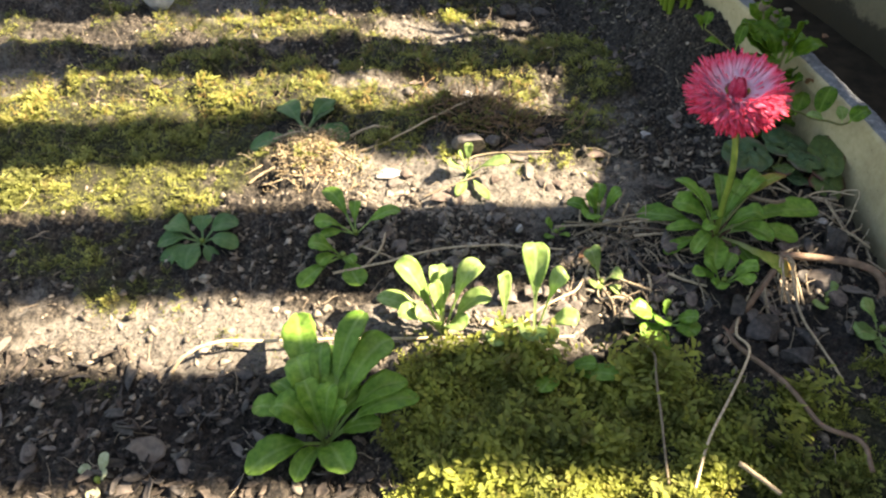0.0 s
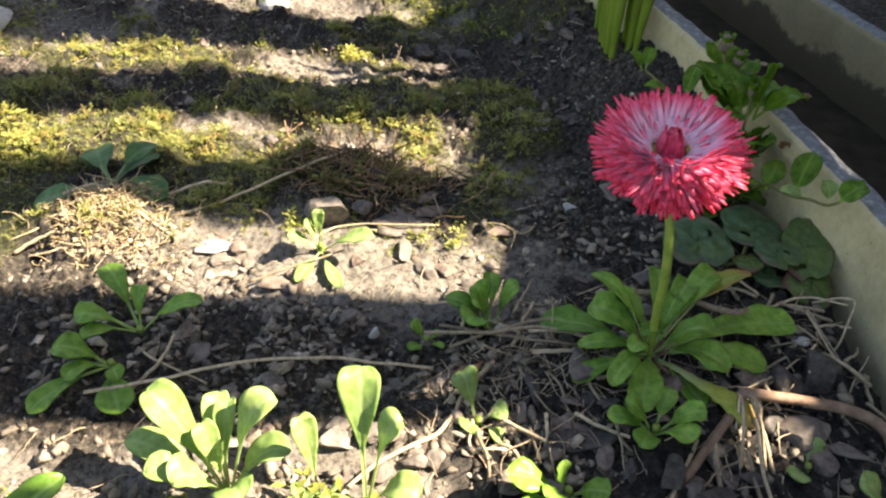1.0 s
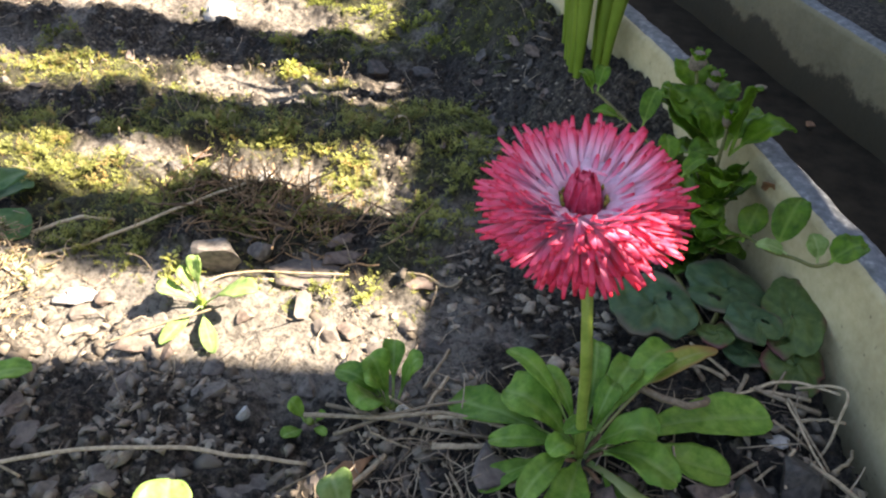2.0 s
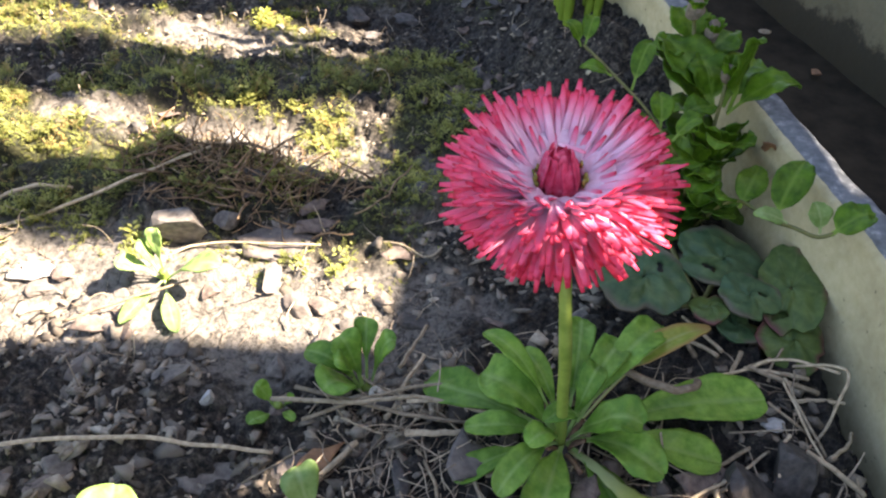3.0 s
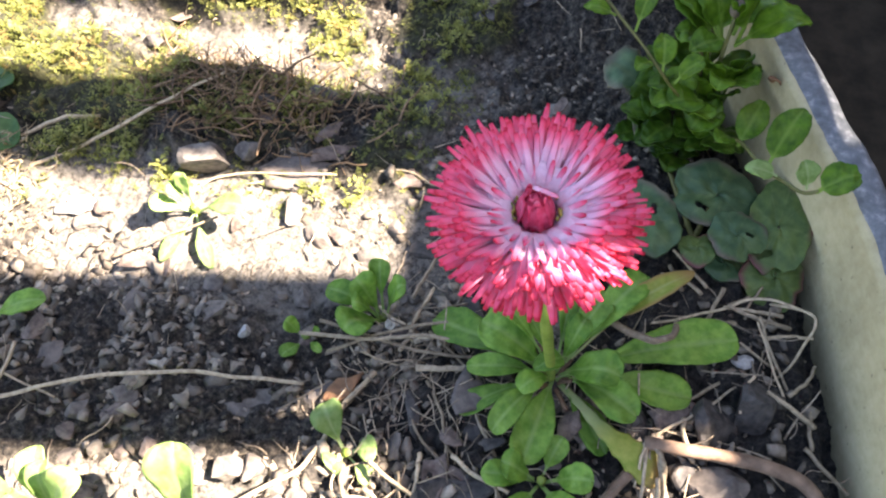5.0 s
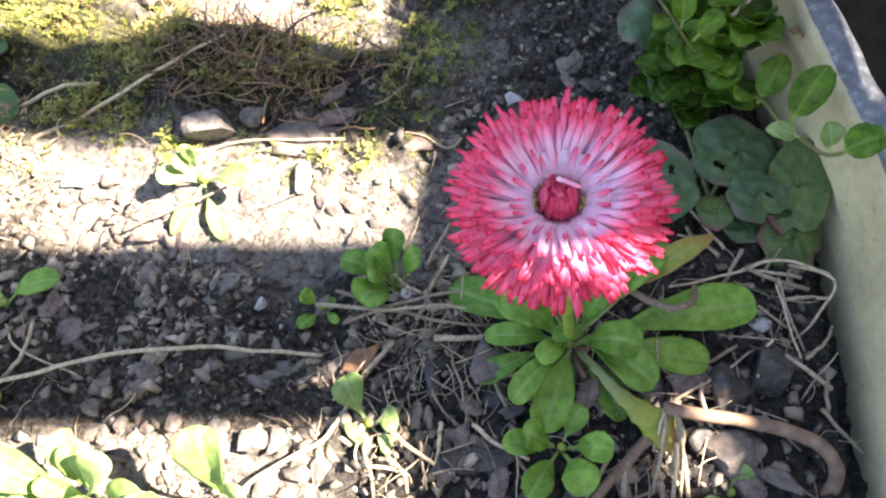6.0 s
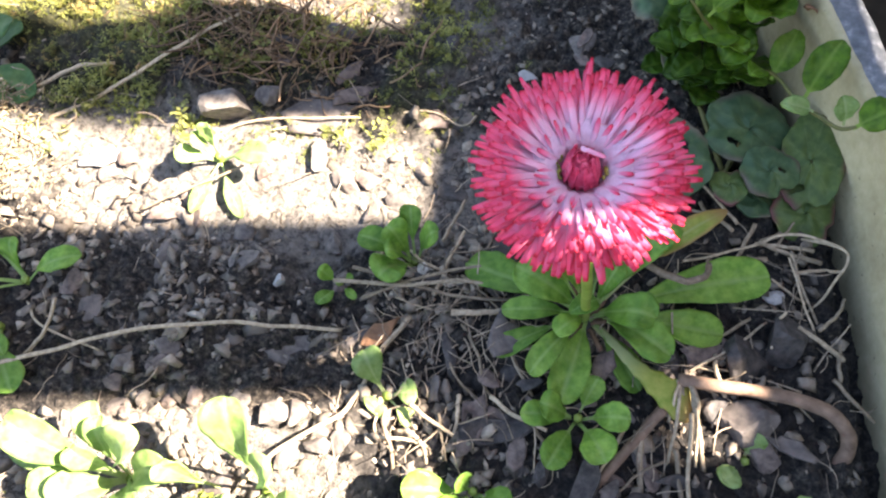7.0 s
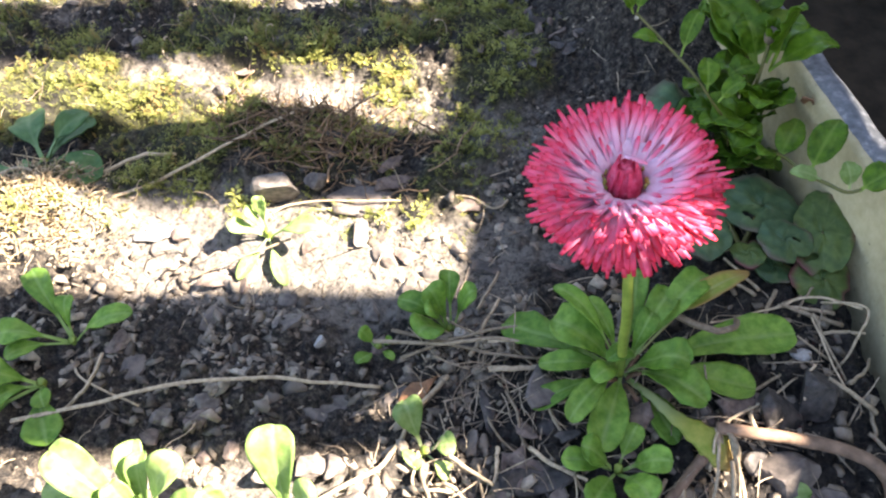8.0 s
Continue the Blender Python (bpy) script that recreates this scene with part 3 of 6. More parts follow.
# past the bed the soil lies flat and even
bed, yard = inside(-0.46, 0.46, 0.02, 0.95, 0.30), inside(-0.60, 0.60, -0.65, 1.65, 0.30)
GZ = height(GX, GY) * yard - 0.010 * (1 - yard)
gm = moss_amount(GX, GY) * bed + 0.35 * (1 - bed)
# dark humus, plus shade painted at the edging's foot, in the hollow and litter
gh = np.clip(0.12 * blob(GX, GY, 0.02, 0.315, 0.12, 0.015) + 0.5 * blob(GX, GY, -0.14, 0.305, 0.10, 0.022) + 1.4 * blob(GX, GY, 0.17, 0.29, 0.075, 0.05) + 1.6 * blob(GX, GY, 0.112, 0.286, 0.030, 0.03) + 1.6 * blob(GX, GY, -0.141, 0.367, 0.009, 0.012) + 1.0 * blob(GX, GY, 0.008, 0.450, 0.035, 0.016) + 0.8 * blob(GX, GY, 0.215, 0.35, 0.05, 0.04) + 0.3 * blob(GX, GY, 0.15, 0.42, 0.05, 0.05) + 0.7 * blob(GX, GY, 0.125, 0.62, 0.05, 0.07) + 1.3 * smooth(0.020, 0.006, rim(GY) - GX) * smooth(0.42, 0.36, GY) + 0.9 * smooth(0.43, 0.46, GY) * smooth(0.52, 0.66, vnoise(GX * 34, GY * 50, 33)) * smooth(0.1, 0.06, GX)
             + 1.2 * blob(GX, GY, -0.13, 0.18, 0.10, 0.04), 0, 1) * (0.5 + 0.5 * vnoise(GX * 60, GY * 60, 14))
nx, ny = len(xs), len(ys)
ii = (np.arange(ny - 1)[:, None] * nx + np.arange(nx - 1)[None, :]).ravel()
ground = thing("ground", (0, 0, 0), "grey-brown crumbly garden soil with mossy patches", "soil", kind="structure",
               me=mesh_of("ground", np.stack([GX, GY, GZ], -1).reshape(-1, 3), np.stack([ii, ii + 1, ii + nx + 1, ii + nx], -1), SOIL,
                          moss=gm, humus_shade=gh * bed, lit_crust=lit_crust_amount(GX, GY) * (1 - 0.7 * gh) * bed))


# ---- edging boards and the path ----
def edging(offset, top, low, label, wear, face=None):
    yy = np.arange(-0.6, 1.6, 0.004)
    edge = rim(yy) + offset
    slope = np.gradient(edge, yy)
    nxv, nyv = 1 / np.hypot(1, slope), -slope / np.hypot(1, slope)

    def strip(name, profile, material, rough, parent, lab):
        prof = np.array(profile)
        P = np.stack([edge[:, None] + prof[None, :, 0] * nxv[:, None], yy[:, None] + prof[None, :, 0] * nyv[:, None],
                      np.broadcast_to(prof[None, :, 1], (len(yy), len(prof)))], -1)
        d = (vnoise(P[..., 1] * 140, P[..., 2] * 140 + P[..., 0] * 90, wear) - 0.5) + 0.6 * (vnoise(P[..., 1] * 420, P[..., 0] * 420, wear + 1) - 0.5)
        P[..., 0] += rough * d
        P[..., 2] += rough * (vnoise(P[..., 1] * 110, P[..., 0] * 300, wear + 2) - 0.5)
        k = len(prof)
        f = []
        for i in range(len(yy) - 1):
            for j in range(k):
                a, b = i * k + j, i * k + (j + 1) % k
                f.append((a, b, b + k, a + k))
        ob = new(name, mesh_of(name, P.reshape(-1, 3), f, material))
        ob.parent = parent
        return tagged(ob, lab)
    board = thing("edging_board", (0, 0, 0), label, "edging", kind="structure")
    w = BOARD_W
    cap = top - 0.0035
    strip("panel", [(0, low), (0, (low + cap) / 2), (0, cap), (0.0010, top - 0.0010), (0.0024, top - 0.0004), (w, cap), (w, (low + cap) / 2), (w, low)], face or BOARD, 0.0006, board, "cream-coloured concrete face with dark specks")
    strip("cap", [(0.0016, cap - 0.0012), (0.0016, cap + 0.002), (0.0028, top), (w * 0.6, top + 0.0004), (w - 0.0014, top), (w + 0.0008, cap + 0.002), (w + 0.0006, cap - 0.0012)],
          CAP, 0.0011, board, "rough grey cement top edge")
    return board


edging(0.0, 0.056, -0.09, "curved low concrete edging along the bed, cream face, grey top", 40)
edging(BOARD_W + PATH_W, 0.037, -0.09, "second low concrete edging with damp dark stains", 50, BOARD_DAMP)
yy = np.arange(-0.6, 1.6, 0.02)
px = rim(yy) + BOARD_W - 0.001
pv = []
for y, x in zip(yy, px):
    for u in np.linspace(0, PATH_W + 0.002, 7):
        pv.append((x + u, y, PATH_Z + 0.002 * (float(vnoise(np.array(x * 40 + u * 40), np.array(y * 40), 2)) - 0.5)))
        pv.append((x + u, y, PATH_Z - 0.03))
pf = []
for i in range(len(yy) - 1):
    for j in range(6):
        a = (i * 7 + j) * 2
        pf += [(a, a + 2, a + 16, a + 14), (a + 1, a + 15, a + 17, a + 3)]
thing("path", (0, 0, 0), "narrow dark paved path between two edgings", "path", kind="structure", me=mesh_of("path", pv, pf, PATHM))


# ---- unseen fence, added to shade the bed in stripes ----
def fence():
    top = thing("picket_fence", (0, 0, 0), "unseen wooden picket fence, added to cast striped shade on the bed", "fence")
    shade = [(-0.17, -0.10), (-0.05, 0.015), (0.06, 0.128), (0.161, 0.241), (0.297, 0.366), (0.413, 0.470), (0.524, 0.582), (0.632, 0.700), (0.758, 0.82), (0.86, 0.925), (0.975, 1.04), (1.09, 1.16), (1.21, 1.28)]

    shade = [(-0.17 - 0.115 * k, -0.10 - 0.115 * k) for k in range(7, 0, -1)] + shade

    def fence_x(y):
        return 0.75 - 0.2 * (y - 0.3)

    def box(name, y0, y1, z0, z1, x_off, t):
        c = []
        for y in (y0, y1):
            for dx in (0, t):
                for z in (z0, z1):
                    c.append((fence_x(y) + x_off + dx, y, z))
        f = [(0, 1, 3, 2), (4, 6, 7, 5), (0, 4, 5, 1), (2, 3, 7, 6), (0, 2, 6, 4), (1, 5, 7, 3)]
        part(name, mesh_of(name, c, f, WOOD, False), top)
    def cut_picket(out, t, label):
        n = len(out)
        bm = bmesh.new()
        v = [bm.verts.new((fence_x(y) + dx, y, z)) for dx in (0, t) for y, z in out]
        bm.faces.new(v[:n])
        bm.faces.new(v[2 * n - 1:n - 1:-1])
        for i in range(n):
            j = (i + 1) % n
            bm.faces.new((v[i], v[j], v[n + j], v[n + i]))
        bmesh.ops.recalc_face_normals(bm, faces=bm.faces[:])
        me = bpy.data.meshes.new("picket")
        bm.to_mesh(me)
        bm.free()
        me.materials.append(WOOD)
        part("picket", me, top, label)
    for a, b in shade:
        y0, y1 = (a + 0.1215) / 1.03, (b + 0.1215) / 1.03
        if a == 0.297:
            # slot added in this picket so sun reaches the front petal tips
            e = y0 - 0.004
            cut_picket([(e, 0.60), (y1, 0.60), (y1, 0.675), (e, 0.675)], 0.012, "lower end of an unseen picket under a slot cut for sunlight")
            cut_picket([(e, 0.675), (e + 0.014, 0.675), (e + 0.013, 0.705), (e + 0.014, 0.735), (e, 0.735)], 0.012, "thin edge of an unseen picket beside a slot cut for sunlight")
            cut_picket([(e + 0.0190, 0.675), (y1, 0.675), (y1, 0.735), (e + 0.0190, 0.735), (e + 0.0200, 0.705)], 0.012, "unseen picket beside a slot cut for sunlight")
            cut_picket([(e, 0.735), (y1, 0.735), (y1, 1.75), (e, 1.75)], 0.012, "upper end of an unseen picket over a slot cut for sunlight")
        elif a == 0.161:
            # edge cut back to let the front sunlit strip reach further left
            cut_picket([(y0, 0.60), (y1, 0.60), (y1, 1.75), (y0 + 0.013, 1.75), (y0 + 0.013, 0.96), (y0 + 0.009, 0.87), (y0, 0.76)], 0.012, "unseen picket cut back on one edge to widen a sunlit strip")
        else:
            box("picket", y0, y1, 0.60, 1.75, 0.0, 0.012)
        box("low_board", y0 + 0.022, y1 + 0.022, 0.0, 0.60, 0.0, 0.012)
    # rail stepped in height to set where the sunlit patches end
    box("rail", -0.9, 0.380, 0.568, 0.672, 0.014, 0.012)
    box("rail", 0.380, 0.409, 0.598, 0.672, 0.014, 0.012)
    box("rail", 0.409, 0.470, 0.566, 0.658, 0.014, 0.012)
    box("rail", 0.470, 0.640, 0.5612, 0.658, 0.014, 0.012)
    box("rail", 0.640, 1.6, 0.566, 0.658, 0.014, 0.012)
    box("gravel_board", -0.9, 1.6, 0.0, 0.520, -0.014, 0.012)
    # extra unseen board that only blocks sun from part of the bed
    box("patch_board", 0.371, 0.426, 0.49, 0.528, -0.028, 0.012)
    for y in (-0.85, 0.95 + 0.6):
        box("post", y, y + 0.07, -0.1, 1.7, 0.046, 0.07)


fence()


# ---- the red daisy ----
def petal_arrays(length, width, lift, curl, red_from=0.3):
    """A flat strap petal along x; its tone runs from the pale base to the crimson tip."""
    n, sides = 8, 6
    u = np.linspace(0, 1, n)
    line = np.stack([length * u, 0.04 * length * curl * u ** 2, length * (lift * u ** 2 + curl * np.sin(u * 3.1416) * 0.07)], -1)
    r = 0.5 * width * np.array([0.90, 0.96, 1.0, 1.02, 1.02, 0.98, 0.86, 0.46])
    v, f, a = tube_arrays(line, r, sides, 0.20)
    return v, f, np.clip((a - red_from) / (1 - red_from), 0, 1)


def daisy_head(plant, head_at):
    head = new("flower_head")
    head.parent = plant
    head.matrix_basis = Matrix.Translation(head_at) @ pose(0, 0, 0, 7, -2, 0)
    tagged(head, "double flower head, white-pink petals with crimson tips")
    bm = bmesh.new()
    bmesh.ops.create_uvsphere(bm, u_segments=16, v_segments=8, radius=0.0052)
    for v in bm.verts:
        v.co.z *= 0.62
        v.co.z -= 0.0022
    me = bpy.data.meshes.new("receptacle")
    bm.to_mesh(me)
    bm.free()
    me.materials.append(STEM)
    part("receptacle", me, head)
    turn = np.linspace(0, 6.2832, 49)[:-1]
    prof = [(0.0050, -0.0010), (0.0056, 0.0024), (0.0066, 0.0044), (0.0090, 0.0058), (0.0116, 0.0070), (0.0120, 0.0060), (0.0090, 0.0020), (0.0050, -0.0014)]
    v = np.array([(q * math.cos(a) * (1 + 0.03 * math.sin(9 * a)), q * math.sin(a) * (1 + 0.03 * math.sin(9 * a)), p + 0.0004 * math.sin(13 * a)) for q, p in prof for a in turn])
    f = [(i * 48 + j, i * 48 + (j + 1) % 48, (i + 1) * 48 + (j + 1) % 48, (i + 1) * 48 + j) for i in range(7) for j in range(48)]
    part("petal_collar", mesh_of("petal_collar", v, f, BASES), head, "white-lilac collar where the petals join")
    # layer: count, elevation of the petal, length, start radius, start height, where the red begins
    layers = [(34, -16, 0.0216, 0.0034, -0.0010, 0.12), (40, -8, 0.0234, 0.0036, -0.0006, 0.22), (42, 0, 0.0245, 0.0038, 0.0, 0.36), (42, 7, 0.0243, 0.0042, 0.0006, 0.48),
              (40, 14, 0.0234, 0.0048, 0.0013, 0.55), (38, 22, 0.0218, 0.0054, 0.0020, 0.60), (30, 30, 0.0186, 0.0058, 0.0026, 0.62), (26, 40, 0.0105, 0.0062, 0.0034, 0.42)]
    r = random.Random(4)
    rest = [[], [], [], 0]

    def drooped(elev, az):
        """Only the petals on one side hang low; the others spread flat."""
        if elev >= 0:
            return elev
        return elev * (0.35 + 1.15 * max(0.0, math.cos(radians(az + 88))) ** 2)
    for count, elev, length, r0, z0, red in layers:
        short = length < 0.012
        shapes = [petal_arrays(length * r.uniform(0.86 if not short else 0.55, 1.02), r.uniform(0.0018, 0.0024) * (0.62 if short else 1.0), r.uniform(-0.10, 0.16), r.uniform(-1.0, 1.0), red + r.uniform(-0.06, 0.06)) for _ in range(5)]
        made = [mesh_of("petal", v, f, PETAL, along=a) for v, f, a in shapes]
        for k in range(count):
            az = 360 * (k + r.uniform(-0.4, 0.4)) / count + elev * 3
            e = drooped(elev, az) + r.uniform(-5, 5)
            m = pose(0, 0, z0, 0, 0, az) @ pose(r0, 0, 0, r.uniform(-26, 26), -e, r.uniform(-7, 7))
            part("petal", made[k % 5], head, "", m)
        if not short:
            for k in range(84):
                az = 360 * (k + r.uniform(-0.45, 0.45)) / 84
                e = drooped(elev, az) + r.uniform(-6, 6) + 4.5
                m = np.array(pose(0, 0, z0, 0, 0, az) @ pose(r0, 0, 0, r.uniform(-28, 28), -e, r.uniform(-8, 8)))
                v, f, a = shapes[k % 5]
                v = v * (r.uniform(0.80, 1.0), r.uniform(0.8, 1.05), 1.0)
                rest[0].append(v @ m[:3, :3].T + m[:3, 3])
                rest[1].append(f + rest[3])
                rest[2].append(np.clip(a + r.uniform(-0.10, 0.10), 0, 1))
                rest[3] += len(v)
    tagged(part("petal_filling", mesh_of("petal_filling", np.vstack(rest[0]), np.vstack(rest[1]), PETAL, along=np.concatenate(rest[2])), head), "thin petals between the others", kind="stuff")
    bit = tube_arrays(np.array([(0, 0, 0), (0, 0, 0.0014), (0, 0, 0.0030)]), np.array([0.0005, 0.0007, 0.0003]), 5)
    n = 18
    ang = np.concatenate([rng.normal(0.1, 0.45, n // 2), rng.normal(3.3, 0.5, n - n // 2)])
    rad = 0.0059 + rng.uniform(-0.0004, 0.0004, n)
    v, f, a = scatter([bit], np.zeros(n, int), np.stack([rad * np.cos(ang), rad * np.sin(ang), rng.uniform(0.0020, 0.0036, n)], -1), ang, rng.uniform(0.45, 0.85, n), np.zeros((n, 2)))
    part("disc_ring", mesh_of("disc_ring", v, f, RING), head, "yellow-green florets at the rim of the centre")
    # the centre: closed petals standing in a blunt bunch round a solid core
    core = tube_arrays(np.array([(0, 0, 0), (0, 0, 0.004), (0, 0, 0.008), (0, 0, 0.0104)]), np.array([0.0044, 0.0046, 0.0038, 0.0016]), 16)
    vs, fs, al, off = [core[0]], [core[1]], [core[2]], len(core[0])
    for k, (rad, count, tall, wide, lean) in enumerate([(0.0050, 15, 0.0112, 0.0026, 9), (0.0037, 11, 0.0122, 0.0024, 7), (0.0022, 8, 0.0120, 0.0022, 5), (0.0008, 4, 0.0112, 0.0020, 3)]):
        for j in range(count):
            v, f, a = petal_arrays(tall * r.uniform(0.80, 1.04), wide * r.uniform(0.8, 1.15), r.uniform(-0.02, 0.10), r.uniform(-0.6, 0.6), 0.0)
            m = np.array(pose(0, 0, 0.0006, 0, 0, 360 * (j + r.uniform(-0.3, 0.3)) / count + 17 * k) @ pose(rad, 0, 0, 0, -90 - lean + r.uniform(-5, 5), 0) @ pose(0, 0, 0, r.uniform(-25, 25), 0, 0))
            vs.append(v @ m[:3, :3].T + m[:3, 3])
            fs.append(f + off)
            al.append(np.clip(a * r.uniform(0.7, 1.1), 0, 1))
            off += len(v)
    part("disc", mesh_of("disc", np.vstack(vs), np.vstack(fs), DISC, along=np.concatenate(al)), head, "dark red centre of closed petals")
    v, f, a = petal_arrays(0.0062, 0.0013, 0.05, 0.5, 0.1)
    part("petal", mesh_of("petal", v, f, PETAL, along=0.35 * a), head, "pale pink petal lying over the centre", pose(-0.0010, 0.0022, 0.0118, 0, 8, -16))


def daisy():
    x, y = 0.1555, 0.341
    z = ground_z(x, y) - 0.001
    plant = thing("daisy", (x, y, z), "double red and pink daisy standing over a green leaf rosette", "flower")
    head_at = Vector((0.1430, 0.3485, 0.1105)) - Vector((x, y, z))
    part("stem", tube("stem", [(-0.001, -0.001, 0.0), (-0.003, -0.003, 0.03), (-0.006, -0.006, 0.062), tuple(head_at + Vector((0.0025, -0.005, -0.012))), tuple(head_at + Vector((0, 0, -0.002)))], 0.00175, STEM, 20, 10, 1.0, 0.0004), plant)
    foot = (x, y, z + 0.004)
    # tip of the leaf, width, stalk's share, arch
    rows = [((.2160, .3625, .021), .0168, 0.36, 0.08), ((.2010, .3372, .016), .0130, 0.46, 0.14), ((.1830, .3300, .027), .0138, 0.30, 0.14), ((.1745, .3375, .036), .0135, 0.24, 0.16),
            ((.1490, .3085, .019), .0136, 0.20, 0.12), ((.1358, .3172, .024), .0096, 0.38, 0.16), ((.1255, .3385, .019), .0092, 0.34, 0.12), ((.1235, .3250, .013), .0088, 0.50, 0.12),
            ((.1765, .3190, .013), .0108, 0.35, 0.12), ((.1285, .3500, .028), .0160, 0.26, 0.14), ((.1100, .3570, .013), .0140, 0.40, 0.10), ((.1300, .3605, .041), .0068, 0.40, 0.08),
            ((.1590, .3760, .031), .0092, 0.34, 0.14), ((.1830, .3730, .034), .0118, 0.32, 0.18), ((.1700, .3640, .036), .0105, 0.30, 0.16), ((.1410, .3600, .033), .0078, 0.36, 0.12),
            ((.1450, .3300, .029), .0080, 0.30, 0.20), ((.1640, .3540, .036), .0085, 0.30, 0.12)]
    for k, (tip, width, stalk_share, arch) in enumerate(rows):
        leaf_to(plant, foot, tip, width * 0.98, LEAF, k, stalk_share * 0.72, 0.22, arch, False, 0.16, 0.02, 0.16, round_=0.46)
    leaf_to(plant, (.1600, .3460, z + 0.012), (.1492, .3370, .031), .0078, LEAF, 31, 0.16, 0.2, 0.16)
    leaf_to(plant, foot, (.1975, .3835, .029), .0085, LEAF_YELLOW, 77, 0.42, 0.3, 0.16, label="leaf with a yellowed tip")
    for k in range(9):
        a, q = radians(k * 40 + 13 * (k % 3)), 0.004 + 0.0015 * (k % 4)
        part("dead_leaf_base", tube("dead_leaf_base", [(0.001 * math.cos(a), 0.001 * math.sin(a) - 0.002, 0.001), (q * 0.7 * math.cos(a), q * 0.7 * math.sin(a) - 0.002, 0.006), (q * 1.5 * math.cos(a), q * 1.5 * math.sin(a) - 0.002, 0.009 + 0.001 * (k % 3))], 0.0009, RUSTY, 8, 6, 0.6), plant, "brown dried leaf stalk")
    way = [(.1575, .3390, .014), (.165, .331, .019), (.1725, .3235, .021), (.181, .3175, .0215), (.1885, .3135, .019), (.194, .3120, .016)]
    line = spline([(a - x, p - y, q - z) for a, p, q in way], 26)
    grow = np.interp(np.linspace(0, 1, 26), [0, 0.25, 0.45, 0.62, 0.80, 0.93, 1.0], [0.0013, 0.0017, 0.0028, 0.0050, 0.0064, 0.0058, 0.0034])
    grow = grow * (1 + 0.08 * np.sin(np.arange(26) * 1.9) + 0.05 * np.sin(np.arange(26) * 4.1))
    v, f, a = tube_arrays(line, grow, 10, 0.16)
    part("withered_leaf", mesh_of("withered_leaf", v, f, LEAF_YELLOW, along=a, rib=0.8 * (1 - smooth(0.25, 0.55, a)), edge=smooth(0.72, 0.95, a)), plant, "yellowing limp old leaf with a brown torn tip")
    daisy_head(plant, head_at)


daisy()

# ---- seedlings ----
def tipped_seedling(place, label, rows, material, group="seedlings in the bed", arch=0.10, cup=0.16, teeth=0.0, slim=1.3):
    """A seedling whose leaves are given by the places of their tips: x, y, z, width, stalk's share."""
    x, y = place
    plant = thing("seedling", (x, y, ground_z(x, y) - 0.001), label, "seedling", group)
    foot = (x, y, plant.location.z + 0.002)
    for k, (tx, ty, tz, width, share) in enumerate(rows):
        leaf_to(plant, foot, (tx, ty, tz), width, material, k + int(abs(x) * 9999), share * 0.8, cup, arch, False, 0.12, teeth, 0.10, round_=0.64, slim=slim)
    part("crown", tube("crown", [(0, 0, -0.003), (0.0003, 0.0004, 0.002), (0, 0, 0.004)], 0.0018, STEM, 6, 6), plant)
    return plant


seedling((-.162, .153), "tiny withered white-green seedling among bark chips", [(60, .010, .006, .014), (150, .009, .005, .008), (-80, .009, .006, .004), (10, .006, .005, .010)], LEAF_PALE)
tipped_seedling((.0868, .3595), "small green seedling with six rounded leaves beside straw", [(.0663, .3638, .0125, .0105, .25), (.0775, .3465, .0165, .0145, .20), (.0785, .3650, .0200, .0120, .20), (.0965, .3635, .0240, .0105, .30), (.0860, .3745, .0190, .0085, .35), (.0790, .3560, .0190, .0080, .30)], LEAF)
seedling((.059, .346), "tiny green seedling on gravelly soil", [(-117, .0112, .0057, .008), (162, .0063, .0061, .012), (-37, .01, .0033, .008), (22, .0054, .0033, .008)])
tipped_seedling((.086, .304), "green seedling half in sun with pale roots", [(.0768, .3155, .0195, .0118, .22), (.0965, .3065, .0110, .0095, .35), (.0822, .2985, .0075, .0105, .25), (.0970, .2960, .0060, .0065, .40)], LEAF_YOUNG)
seedling((.155, .304), "shaded green seedling with six round leaves", [(176, .013, .0096, .016), (4, .015, .0093, .018), (-177, .019, .0082, .012), (-119, .0206, .0091, .018), (-57, .0166, .0111, .02), (73, .0136, .0074, .012)])
seedling((.212, .298), "tiny two-leaved green seedling among dark stones", [(76, .0082, .0085, .01), (-131, .0106, .008, .008)], LEAF_YOUNG)
seedling((.237, .280), "green seedling with five leaves close to the edging", [(173, .0161, .0125, .02), (-147, .0202, .0125, .01), (0, .008, .0137, .02), (-107, .0168, .0099, .005), (-51, .0142, .0102, .005)], LEAF_YOUNG)
tipped_seedling((-.068, .330), "dull green seedling with four long leaves in shade", [(-.088, .354, .021, .0112, .28), (-.069, .342, .022, .0075, .20), (-.040, .337, .019, .0105, .34), (-.089, .321, .020, .0125, .36), (-.083, .314, .016, .0090, .40)], LEAF)
tipped_seedling((-.072, .310), "dull green seedling with broad drooping leaves on dark soil", [(-.089, .305, .020, .0135, .20), (-.083, .296, .014, .0105, .25), (-.058, .286, .007, .0150, .30), (-.091, .281, .008, .0115, .35), (-.062, .300, .012, .0080, .30)], LEAF)
tipped_seedling((-.1185, .4150), "grey-green seedling with broad leaves behind the dry moss mound", [(-.1455, .4435, .0160, .0185, .30), (-.1050, .4410, .0250, .0150, .35), (-.1080, .4460, .0150, .0140, .30), (-.0876, .4126, .0165, .0185, .22), (-.1562, .4010, .0100, .0165, .45), (-.1330, .4120, .0130, .0080, .40)], LEAF_DULL, slim=1.1)
